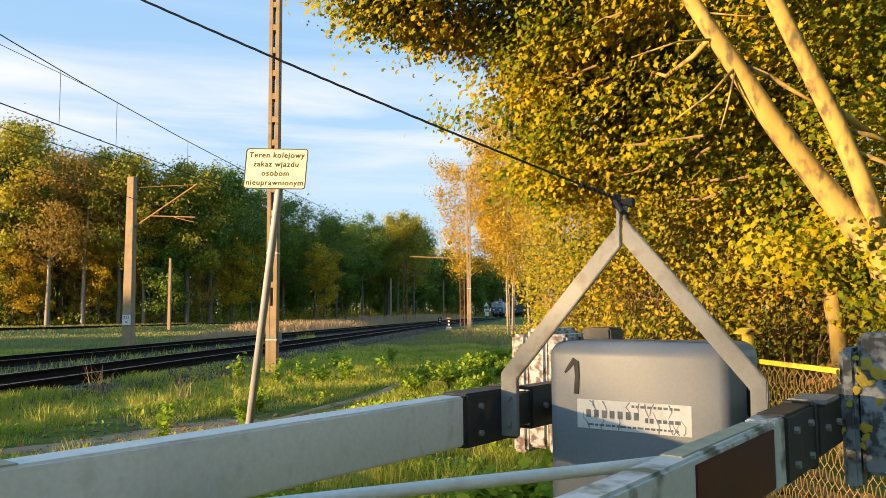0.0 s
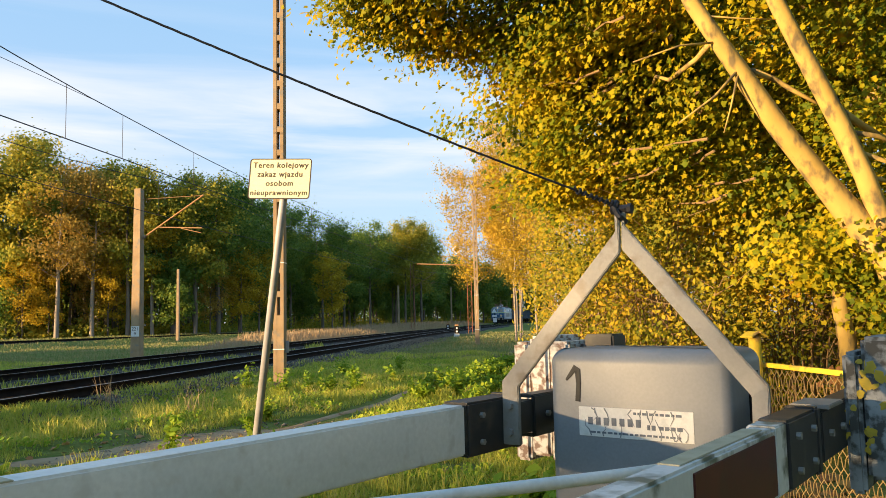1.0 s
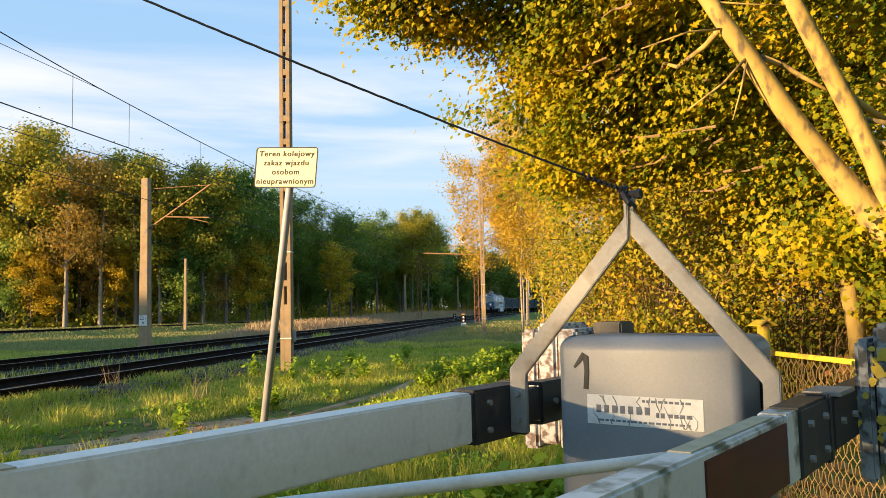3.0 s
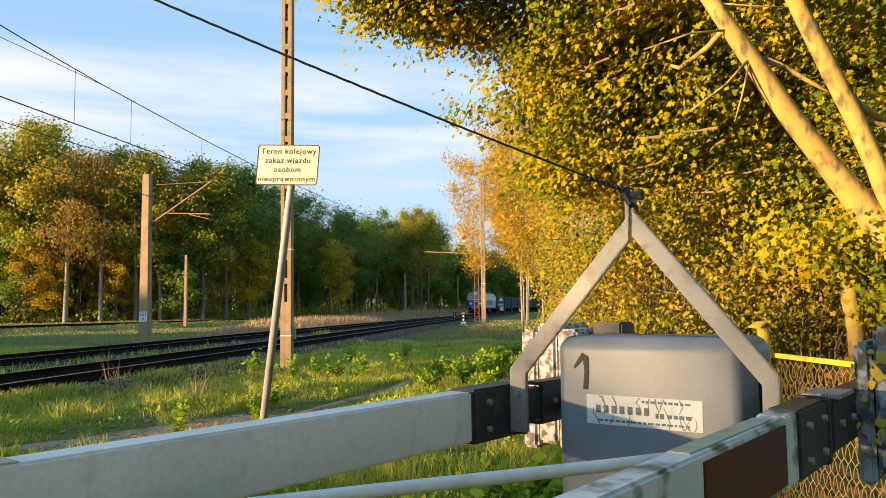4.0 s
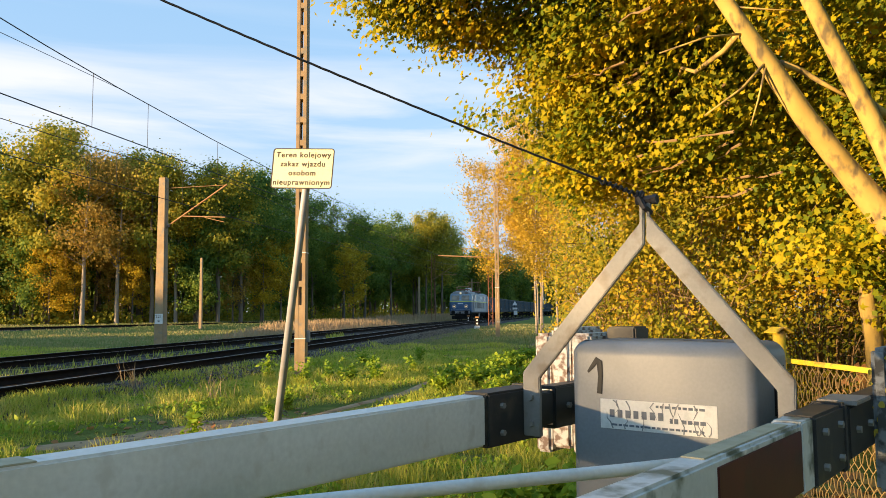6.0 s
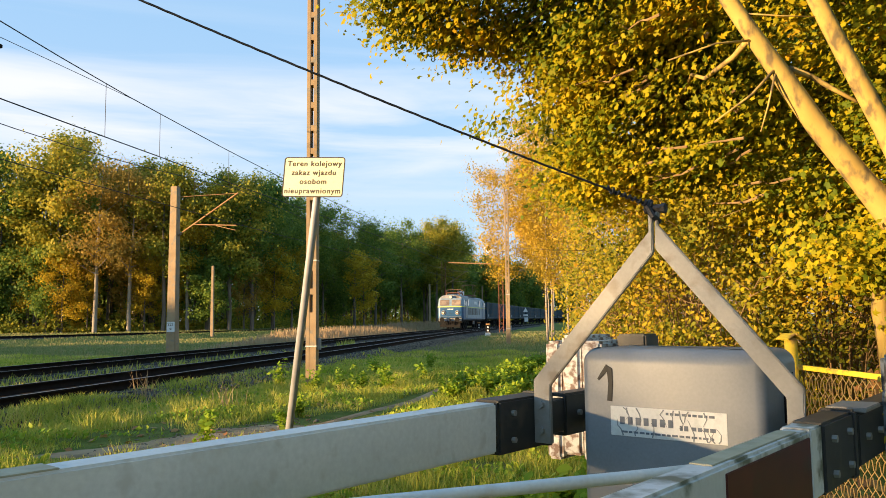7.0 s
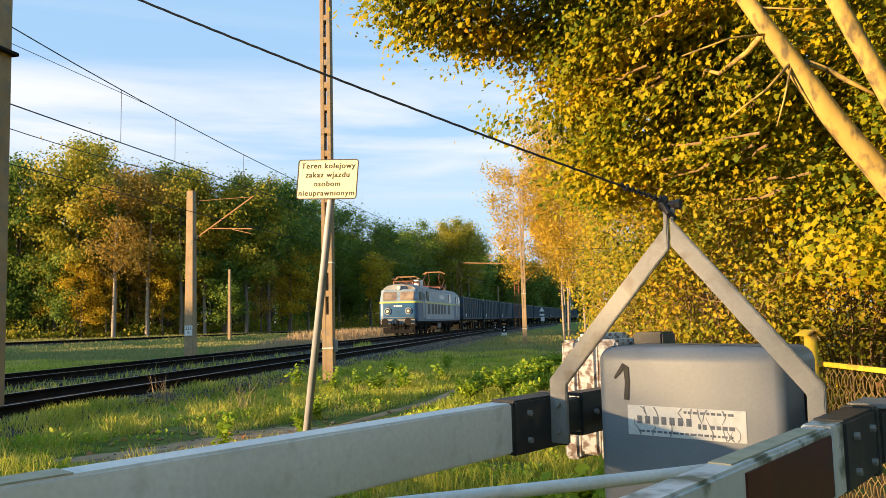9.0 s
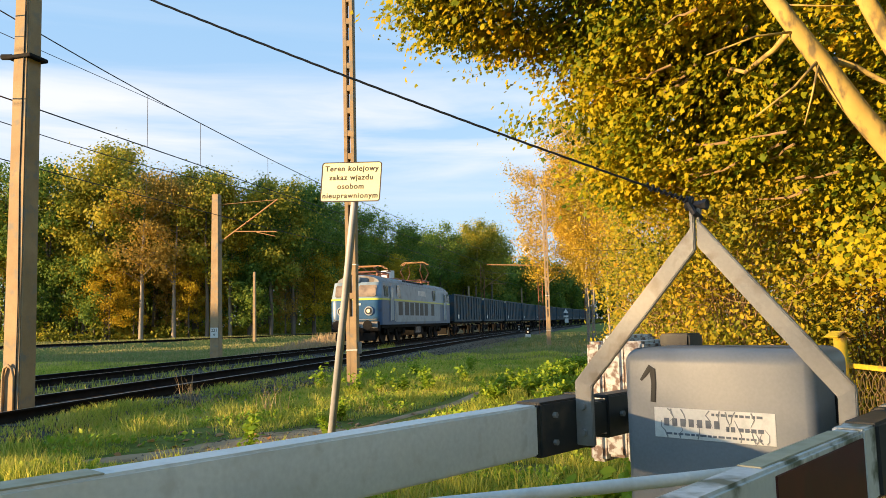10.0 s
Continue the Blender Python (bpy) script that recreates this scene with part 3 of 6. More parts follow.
    # bracket of two flat bars, bolted inside the beams, bent at the foot and again to a plumb tip
    apex_y = 1.82
    bars = (
        (1.84, [(-1.184, 1.165), (-1.184, 1.335), (-0.822, 1.716), (-0.822, 1.776)], [(-0.811, 1.776), (-0.813, 1.663), (-1.132, 1.322), (-1.132, 1.165)]),
        (1.80, [(-0.473, 1.165), (-0.470, 1.349), (-0.799, 1.732), (-0.791, 1.776)], [(-0.803, 1.776), (-0.806, 1.672), (-0.507, 1.326), (-0.510, 1.165)]),
    )
    for foot_y, outer, inner in bars:
        ys = [foot_y, foot_y, apex_y, apex_y]
        outline = [(x, y, z) for (x, z), y in zip(outer, ys)] + [(x, y, z) for (x, z), y in zip(inner, ys[::-1])]
        bm = bmesh.new()
        front, rear = ([bm.verts.new((x, y + dy, z)) for x, y, z in outline] for dy in (-0.007, 0.007))
        for q in ((0, 1, 6, 7), (1, 2, 5, 6), (2, 3, 4, 5)):
            bm.faces.new([front[k] for k in q])
            bm.faces.new([rear[k] for k in q[::-1]])
        for k in range(8):
            bm.faces.new((front[k], front[(k + 1) % 8], rear[(k + 1) % 8], rear[k]))
        bmesh.ops.recalc_face_normals(bm, faces=bm.faces)
        rim = [e for e in bm.edges if len(e.link_faces) == 2 and e.calc_face_angle(0) > 0.6]
        bmesh.ops.bevel(bm, geom=rim, offset=0.0022, segments=2, affect="EDGES")
        bar = part("bracket_bar", bm, M["grey_steel"], root, "grey galvanised flat bar bent at the foot")
        mid = (outer[0][0] + inner[3][0]) / 2
        for z in (1.20, 1.27):
            bolt(bar, T(mid, foot_y - 0.011, z, 90), 0.010, material="grey_steel")
    bm = bmesh.new()
    tip = Vector((-0.807, apex_y, 1.772))
    rod(bm, [tip + Vector((-0.024, 0, 0)), tip + Vector((0.03, 0, 0))], 0.011, 8)
    rod(bm, [tip + Vector((0.020, 0, 0)), tip + Vector((0.030, 0, 0))], 0.013, 6)
    rod(bm, [tip + Vector((-0.008, 0.0, 0.02)), tip + Vector((-0.012, -0.016, 0.004)), tip + Vector((0.004, -0.018, -0.02)), tip + Vector((0.006, 0.012, -0.03))], 0.008, 6)
    part("clevis_pin", bm, M["cable"], root, "dark clevis pin at the bracket tip")
    # thin white tie tube between the beams
    bm = bmesh.new()
    rod(bm, [(-1.18, 0.55, 1.19), (-0.95, 1.0, 1.19), (-0.70, 1.46, 1.19), (-0.62, 1.62, 1.19)], 0.0125, 10)
    part("tie_tube", bm, M["white_paint"], root, "thin white tube between the beams", smooth=True)
    # tail cross shaft
    bm = bmesh.new()
    rod(bm, [(-1.24, 2.16, TOP - 0.07), (-0.42, 2.10, TOP - 0.07)], 0.028, 12)
    part("pivot_shaft", bm, M["dark_steel"], root, "steel pivot shaft")
    return root


def build_housing():
    root = thing("barrier_drive_housing", "blue-grey steel barrier drive cabinet with a painted number one", "drive housing", at=BOOM)
    c0, c1, y0, y1, zt = -1.050, -0.572, 1.86, 2.12, 1.424
    bm = bmesh.new()
    t = bmesh.new()
    bmesh.ops.create_cube(t, size=1.0, matrix=Matrix.Translation(((c0 + c1) / 2, (y0 + y1) / 2, (zt + 0.35) / 2)) @ Matrix.Diagonal((c1 - c0, y1 - y0, zt - 0.35, 1)))
    upright = [e for e in t.edges if abs(e.verts[0].co.z - e.verts[1].co.z) > 0.5]
    bmesh.ops.bevel(t, geom=upright, offset=0.024, segments=4, affect="EDGES", profile=0.5)
    rim = [e for e in t.edges if all(v.co.z > zt - 0.001 for v in e.verts)]
    bmesh.ops.bevel(t, geom=rim, offset=0.040, segments=6, affect="EDGES", profile=0.5)
    merge(bm, t)
    body = part("cabinet_body", bm, M["box_grey"], root, smooth=False)
    for p in body.data.polygons:
        p.use_smooth = True
    body.data.set_sharp_from_angle(angle=radians(35))
    bm = bmesh.new()
    slab(bm, (0.56, 0.38, 0.35), T((c0 + c1) / 2, (y0 + y1) / 2, 0.175), 0.02)
    part("plinth", bm, M["concrete"], root, "grey concrete plinth")
    bm = bmesh.new()
    slab(bm, (0.010, 0.07, 0.13), T(c1 + 0.001, 2.03, 1.30), 0.012)
    part("shaft_slot", bm, M["under"], root, "dark shaft slot")
    bm = bmesh.new()
    dx, dz = -0.972, 1.334
    rod(bm, [(dx + 0.006, y0 - 0.001, dz - 0.046), (dx + 0.010, y0 - 0.001, dz), (dx + 0.008, y0 - 0.001, dz + 0.036), (dx + 0.002, y0 - 0.001, dz + 0.042), (dx - 0.014, y0 - 0.001, dz + 0.022), (dx - 0.026, y0 - 0.001, dz + 0.008)], [0.0075, 0.007, 0.0085, 0.008, 0.006, 0.0035], 8)
    for v in bm.verts:
        v.co.y = y0 - 0.001 + (v.co.y - (y0 - 0.001)) * 0.15
    part("painted_digit", bm, M["black_ink"], root, "black hand-painted digit one")
    # peeling label of plain bars
    lx, lz, lw, lh = -0.813, 1.239, 0.302, 0.074
    bm = bmesh.new()
    slab(bm, (lw, 0.0016, lh), T(lx, y0 - 0.0008, lz, 0, 0, 0), 0.0005)
    label = part("maker_label", bm, M["label_white"], root, "cracked white maker's label with faded printing")
    rng = np.random.default_rng(3)
    for k, x in enumerate(np.linspace(-0.118, 0.012, 7)):
        bm = bmesh.new()
        slab(bm, (0.013, 0.001, 0.019), T(lx + x, y0 - 0.0020, lz + 0.002))
        part("print_bar", bm, M["ink_grey"], label)
    for z, x0, x1, hgt in ((0.026, 0.0, 0.125, 0.006), (-0.006, 0.035, 0.055, 0.012), (-0.006, 0.065, 0.125, 0.009), (-0.026, -0.12, 0.11, 0.005)):
        x = x0
        while x < x1:
            w = rng.uniform(0.006, 0.016)
            bm = bmesh.new()
            slab(bm, (w, 0.001, hgt), T(lx + x + w / 2, y0 - 0.0020, lz + z))
            part("print_bar", bm, M["ink_grey"], label)
            x += w + 0.004
    for k in range(16):
        p = Vector((lx + rng.uniform(-0.14, 0.14), y0 - 0.0024, lz + rng.choice([-0.035, 0.035])))
        pts = [p]
        sgn = -1 if p.z > lz else 1
        for j in range(3):
            p = p + Vector((rng.uniform(-0.012, 0.012), 0, sgn * rng.uniform(0.004, 0.018)))
            pts.append(p)
        bm = bmesh.new()
        rod(bm, pts, [0.0018, 0.0014, 0.001, 0.0005], 4)
        part("crack", bm, M["box_grey"], label)


def build_weights():
    rng = np.random.default_rng(12)
    for which, c_in, sgn, y0, z0, z1, m, lab in ((0, -1.196, -1, 2.24, 1.05, 1.436, "weight_white", "stack of peeling white concrete counterweight slabs"), (1, -0.405, 1, 2.22, 1.06, 1.412, "weight_lichen", "stack of grey concrete counterweight slabs with yellow lichen")):
        root = thing("counterweight", lab, "counterweight", "boom counterweights", at=BOOM)
        for k in range(4 if which else 3):
            w = (0.040, 0.086, 0.086, 0.086)[k] if which else (0.072, 0.070, 0.058)[k]
            c = c_in + sgn * (sum(((0.040, 0.086, 0.086, 0.086) if which else (0.072, 0.070, 0.058))[:k]) + w * 0.5 + 0.004 * k)
            bm = bmesh.new()
            dz = rng.uniform(-0.008, 0.008)
            slab(bm, (w, 0.24, z1 - z0), T(c, y0 + 0.12, (z0 + z1) / 2 + dz * 1.6 + (0.022 if which and k else 0)), 0.010)
            s = part("slab", bm, M[m], root)
            for j in range(16 if which else 0):
                bm = bmesh.new()
                r = rng.uniform(0.003, 0.016) * (1.0 if k == 1 else 0.6)
                bmesh.ops.create_icosphere(bm, subdivisions=2, radius=r, matrix=T(c + rng.uniform(-0.04, 0.04), y0 + 0.001, rng.uniform(z0 + 0.1, z1 - 0.02)) @ Matrix.Diagonal((1, 0.15, rng.uniform(0.7, 1.5), 1)))
                for v in bm.verts:
                    v.co += Vector((noise.noise(v.co * 90), 0, noise.noise(v.co * 90 + Vector((5, 5, 5))))) * r * 0.7
                part("lichen_patch", bm, M["lichen"], s, "yellow lichen")
        bm = bmesh.new()
        rod(bm, [(c_in - 0.06 * sgn, y0 + 0.1, TOP - 0.06), (c_in + sgn * (0.43 if which else 0.23), y0 + 0.1, TOP - 0.06)], 0.014, 8)
        part("threaded_rod", bm, M["dark_steel"], root)
        if not which:
            bm = bmesh.new()
            slab(bm, (0.10, 0.10, 0.045), T(-1.125, 2.36, 1.428), 0.006)
            slab(bm, (0.16, 0.16, 0.025), T(-1.10, 2.32, 1.398), 0.004)
            part("weight_clamp", bm, M["dark_steel"], root, "dark steel clamp on the slabs")


def build_stay_cable():
    a = BOOM @ Vector((-0.810, 1.82, 1.780))
    b = Vector((-0.646, 1.70, 2.195))
    bm = bmesh.new()
    pts = []
    for i in range(41):
        t = i / 40
        p = a.lerp(b, t * 1.6)
        pts.append(p + Vector((0, 0, -0.03 * t * 1.6 * (1.0 - t * 1.6) )))
    for k in range(3):
        strand = []
        d = (b - a).normalized()
        sx = d.orthogonal().normalized()
        sy = d.cross(sx)
        for i in range(len(pts) * 4 - 3):
            q = pts[i // 4].lerp(pts[min(i // 4 + 1, 40)], (i % 4) / 4)
            an = i * 0.55 + k * 2.094
            strand.append(q + (sx * math.cos(an) + sy * math.sin(an)) * 0.0013)
        rod(bm, strand, 0.0018, 5)
    root = part("stay_cable", bm, M["cable"], None, "thin black twisted stay cable tied to the bracket tip")
    tagged(root, category="cable")
    bm = bmesh.new()
    knot = []
    for i in range(60):
        t = i / 59 * 0.105
        q = a.lerp(b, t) + Vector((0, 0, -0.03 * t))
        an = i * 0.9
        knot.append(q + Vector((0, math.cos(an), math.sin(an))) * (0.005 if 12 < i < 50 else 0.008))
    rod(bm, knot, 0.0032, 5)
    part("wrapped_knot", bm, M["cable"], root, "wire wrapped round the cable end")


build_barrier()
build_housing()
build_weights()
build_stay_cable()


# ---- the warning sign ----
def build_sign():
    foot, neck = Vector((-1.92, 7.55, -0.1)), Vector((-1.575, 7.47, 2.72))
    root = thing("warning_sign", "pale yellow railway property sign on a leaning grey steel post", "sign", at=Matrix.Translation((foot.x, foot.y, 0)))
    o = Vector((foot.x, foot.y, 0))
    bm = bmesh.new()
    rod(bm, [foot - o, neck - o, neck - o + (neck - foot).normalized() * 0.36], 0.037, 14)
    part("post", bm, M["galv"], root, "leaning galvanised tube post", smooth=True)
    face = Matrix.Translation(Vector((-1.602, 7.42, 2.899)) - o) @ pose(0, 0, 0, 0, 1.9, -3.5) @ pose(0, 0, 0, 2, 0, 0)
    shear = Matrix(((1, 0, 0.06, 0), (0, 1, 0, 0), (0.0, 0, 1, 0), (0, 0, 0, 1)))

    def plate(w, h, r, y, d, material, name, parent, hollow=0.0):
        t = bmesh.new()
        def ring(w_, h_, r_):
            v = []
            for cx, cz, a0 in ((w_ / 2 - r_, h_ / 2 - r_, 0), (-w_ / 2 + r_, h_ / 2 - r_, 90), (-w_ / 2 + r_, -h_ / 2 + r_, 180), (w_ / 2 - r_, -h_ / 2 + r_, 270)):
                for k in range(6):
                    a = radians(a0 + 18 * k)
                    v.append((cx + r_ * math.cos(a), cz + r_ * math.sin(a)))
            return v
        outer = ring(w, h, r)
        f, b = [t.verts.new((x, y, z)) for x, z in outer], [t.verts.new((x, y + d, z)) for x, z in outer]
        n = len(outer)
        if hollow:
            inner = ring(w - 2 * hollow, h - 2 * hollow, max(0.004, r - hollow))
            fi, bi = [t.verts.new((x, y, z)) for x, z in inner], [t.verts.new((x, y + d, z)) for x, z in inner]
            for k in range(n):
                j = (k + 1) % n
                for q in ((f[k], f[j], fi[j], fi[k]), (b[j], b[k], bi[k], bi[j]), (f[j], f[k], b[k], b[j]), (fi[k], fi[j], bi[j], bi[k])):
                    t.faces.new(q)
        else:
            t.faces.new(f)
            t.faces.new(b[::-1])
            for k in range(n):
                t.faces.new((f[(k + 1) % n], f[k], b[k], b[(k + 1) % n]))
        bmesh.ops.recalc_face_normals(t, faces=t.faces)
        bmesh.ops.transform(t, matrix=face @ shear, verts=t.verts)
        return part(name, t, material, parent)
    board = plate(0.60, 0.385, 0.028, 0.0, 0.012, M["sign_yellow"], "board", root)
    tagged(board, "pale yellow sign board with dark lettering")
    plate(0.606, 0.391, 0.03, -0.002, 0.010, M["sign_ink"], "border", board, 0.009)
    for row, (text, z) in enumerate((("Teren kolejowy", 0.130), ("zakaz wjazdu", 0.042), ("osobom", -0.046), ("nieuprawnionym", -0.137))):
        w = words(text, 0.074, face @ shear @ T(0.0, -0.0016, z, 90), M["sign_ink"], board, "lettering", 0.0011, 1.14)
    for z in (0.1, -0.1):
        bm = bmesh.new()
        slab(bm, (0.10, 0.05, 0.025), face @ T(0.0, 0.035, z), 0.004)
        part("clamp", bm, M["galv"], root)


build_sign()


# ---- poles and overhead line ----
def slotted_pole(name, x, y, h, w, label, base=0.0, d=None):
    """A tapered concrete pole with two flanges and slots through its web."""
    root = thing(name, label, "pole", at=Matrix.Translation((x, y, base)))
    d = d or w * 1.1
    bm = bmesh.new()
    for sx in (-1, 1):
        slab(bm, (w * 0.37, d, h), T(sx * w * 0.315, 0, h / 2 - 0.3), 0.012)
    # web bridges between the slots
    z, solid = 0.0, 1.75
    slab(bm, (w * 0.42, d * 0.97, solid + 0.3), T(0, 0, (solid - 0.3) / 2))
    z = solid
    while z < h - 0.4:
        slab(bm, (w * 0.42, d * 0.96, 0.14), T(0, 0, z + 0.50))
        z += 0.57
    pole = part("shaft", bm, M["concrete"], root)
    for zz in (0.95, 3.0):
        bm = bmesh.new()
        slab(bm, (w * 1.04, d * 1.04, 0.025), T(0, 0, zz), 0.003)
        part("band", bm, M["plate_white"], root, "pale binding band")
    bm = bmesh.new()
    slab(bm, (0.08, 0.10, 0.28), T(w * 0.5 + 0.04, 0, 1.0), 0.008)
    part("cable_box", bm, M["galv"], root, "small grey cable box")
    return root


def solid_mast(name, x, y, h, w, d, label, base=0.0, turn=0.0):
    root = thing(name, label, "mast", "overhead line masts", at=pose(x, y, base, 0, 0, turn))
    bm = bmesh.new()
    t = bmesh.new()
    bmesh.ops.create_cube(t, size=1.0, matrix=T(0, 0, h / 2 - 0.2) @ Matrix.Diagonal((w, d, h + 0.4, 1)))
    for v in t.verts:
        if v.co.z > h / 2:
            v.co.x *= 0.72
            v.co.y *= 0.8
    bmesh.ops.bevel(t, geom=t.edges[:], offset=0.02, segments=2, affect="EDGES")
    merge(bm, t)
    part("shaft", bm, M["concrete"], root)
    return root


def lattice_mast(name, x, y, h, w, label, base=0.0):
    root = thing(name, label, "mast", "overhead line masts", at=Matrix.Translation((x, y, base)))
    bm = bmesh.new()
    for sx in (-1, 1):
        slab(bm, (0.07, 0.10, h), T(sx * w / 2, 0, h / 2), 0.006)
    part("upright_pair", bm, M["mast_red"], root)
    bm = bmesh.new()
    z, s = 0.4, 1
    while z < h - 0.5:
        rod(bm, [(-s * w / 2, 0, z), (s * w / 2, 0, z + 0.55)], 0.022, 4)
        z, s = z + 0.55, -s
    part("lacing", bm, M["mast_red"], root)
    bm = bmesh.new()
    slab(bm, (w + 0.5, 0.7, 0.35), T(0, 0, 0.05), 0.02)
    part("foundation", bm, M["concrete"], root)
    return root


def cantilever(root, z0, z1, reach, zc, name="bracket"):
    """An inclined tube with a level registration tube on its mast."""
    bm = bmesh.new()
    rod(bm, [(0, 0, z0), (reach, 0, z1)], 0.035, 8)
    arm = part(name, bm, M["arm_rust"], root, "rusty inclined bracket tube")
    bm = bmesh.new()
    rod(bm, [(reach * 0.30, 0, z0 + (z1 - z0) * 0.30), (reach * 0.98, 0, zc)], 0.025, 8)
    rod(bm, [(reach * 0.66, 0, zc + 0.01), (reach * 0.98, -0.1, zc - 0.22)], 0.014, 6)
    part("registration_tube", bm, M["arm_rust"], root)
    bm = bmesh.new()
    rod(bm, [(0, 0, z1 - 0.1), (reach * 0.55, 0, z1 - 0.05), (reach, 0, z1 - 0.02)], 0.012, 6)
    part("stay_rod", bm, M["arm_rust"], root)
    bm = bmesh.new()
    for k in range(4):
        f = 0.03 + 0.022 * k
        disc(bm, T(reach * f, 0, z0 + (z1 - z0) * f, 0, 90), 0.075, 0.02, 10)
    part("insulator", bm, M["bark_birch"], root, "ribbed insulator")


def build_line():
    slotted_pole("lattice_concrete_pole", -4.05, 18.6, 16.0, 0.26, "tall slotted concrete pole with sunlit front standing in grass", -0.05)
    slotted_pole("lattice_concrete_pole", 1.58, 46.5, 9.4, 0.25, "far slotted concrete pole beside the track", -0.05)
    m = solid_mast("catenary_mast", -13.42, 33.4, 7.42, 0.43, 0.40, "concrete overhead line mast with rusty bracket and kilometre plate", 0.05, -5)
    cantilever(m, 5.14, 7.05, 2.9, 5.62)
    bm = bmesh.new()
    slab(bm, (0.36, 0.02, 0.44), T(0.02, -0.225, 1.25), 0.006)
    plate = part("kilometre_plate", bm, M["plate_white"], m, "white plate with dark kilometre digits")
    words("221", 0.20, T(0.02, -0.237, 1.35, 90), M["sign_ink"], plate, "lettering", 0.002)
    words("9", 0.20, T(0.02, -0.237, 1.13, 90), M["sign_ink"], plate, "lettering", 0.002)
    m2 = solid_mast("catenary_mast", -7.84, 11.6, 9.0, 0.35, 0.35, "broad concrete mast with a bent cable pipe at its foot", -0.02, -9)
    bm = bmesh.new()
    rod(bm, [(-0.12, -0.20, 0.0), (-0.12, -0.20, 0.85), (-0.09, -0.21, 0.98), (-0.02, -0.21, 1.03), (0.05, -0.21, 0.98), (0.08, -0.20, 0.85), (0.08, -0.19, 0.3)], 0.022, 8)
    part("cable_pipe", bm, M["concrete"], m2, "pale bent cable pipe", smooth=True)
    bm = bmesh.new()
    rod(bm, [(0.10, -0.185, 0.1), (0.11, -0.18, 2.0), (0.06, -0.165, 4.0), (0.10, -0.16, 8.0)], 0.010, 6)
    part("earth_wire", bm, M["wire"], m2, "dark earth wire")
    bm = bmesh.new()
    slab(bm, (0.46, 0.40, 0.06), T(0, 0, 5.95), 0.008)
    rod(bm, [(-0.22, -0.1, 5.98), (-0.4, -0.1, 6.0)], 0.05, 8)
    part("band", bm, M["under"], m2, "dark iron band with an insulator")
    r = lattice_mast("lattice_mast", 1.95, 77.5, 9.6, 0.42, "rust-red steel lattice mast with long cantilever over the track", -0.1)
    cantilever(r, 7.3, 9.6, -2.9, 7.9)
    bm = bmesh.new()
    rod(bm, [(0, 0, 7.0), (-5.2, 0, 7.25)], 0.06, 8)
    part("beam", bm, M["arm_rust"], r)
    bm = bmesh.new()
    slab(bm, (0.7, 0.04, 0.7), T(-1.2, -0.1, 8.6, 0, 45), 0.01)
    d = part("diamond_plate", bm, M["plate_white"], r, "white diamond plate")
    bm = bmesh.new()
    slab(bm, (0.45, 0.04, 0.45), T(-1.2, -0.125, 8.6, 0, 45), 0.01)
    part("diamond_centre", bm, M["under"], d)
    r2 = lattice_mast("lattice_mast", -5.4, 112.0, 9.6, 0.5, "rust-red lattice mast beyond the far track", 0.2)
    cantilever(r2, 6.0, 8.2, 3.4, 6.7)
    for x, y, h in ((-8.3, 125, 7.0), (0.2, 160, 8.0), (14.5, 120, 8.0), (17.5, 135, 8.0)):
        solid_mast("distant_pole", x, y, h, 0.36, 0.36, "plain concrete pole at the wood's edge", 0.2)
    for x, y, h in ((-24.5, 70, 6.3), (-38.3, 58, 9.4)):
        solid_mast("wood_edge_pole", x, y, h, 0.28, 0.28, "grey concrete pole at the wood's edge", 0.3)
    for x, y in ((12.2, 150), (13.2, 152)):
        lattice_mast("lattice_mast", x, y, 9.0, 0.5, "distant rust-red lattice mast", 0)

    def wire_run(fx, keys, r, label):
        ys = np.linspace(keys[0][0], keys[-1][0], 60)
        zs = np.interp(ys, [k[0] for k in keys], [k[1] for k in keys])
        bm = bmesh.new()
        rod(bm, [(fx(y), y, z) for y, z in zip(ys, zs)], r, 5)
        return tagged(part("overhead_wire", bm, M["wire"], None, label), category="wire", group="overhead wires")

    def sag(y0, y1, z0, z1, drop, n=9):
        return [(y0 + (y1 - y0) * k / (n - 1), z0 + (z1 - z0) * k / (n - 1) - drop * 4 * (k / (n - 1)) * (1 - k / (n - 1))) for k in range(n)]
    near_m = [(8, 6.85), (11, 6.65), (13.65, 6.51), (16.35, 6.41), (21.35, 6.32), (25.7, 6.30), (30, 6.34), (36.9, 6.46), (48.45, 6.74), (60, 7.2), (77.5, 8.1)]
    near_c = [(8, 5.20), (13.65, 5.29), (17.25, 5.36), (20.35, 5.40), (40, 5.80), (60, 6.2), (77.5, 6.5)]
    far_m = [(-25, 7.9), (-8, 6.9), (8, 6.5), (20.6, 6.53), (24.45, 6.68), (26.5, 6.80), (30.05, 7.05), (33.4, 7.25)] + sag(33.4, 112, 7.25, 8.2, 0.9)[1:]
    far_c = [(-25, 5.55), (21.55, 5.64), (33.4, 5.70), (112, 6.6)]
    wire_run(lambda y: near_x(y), near_m, 0.011, "dark messenger wire above the near track")
    wire_run(near_x, [(8, 6.20), (13.65, 6.34), (16.35, 6.405)], 0.006, "thin second messenger wire above the near track")
    wire_run(lambda y: near_x(y), near_c, 0.012, "dark contact wire above the near track")
    wire_run(far_x, far_m, 0.012, "dark messenger wire above the far track")
    wire_run(far_x, far_c, 0.013, "dark contact wire above the far track")
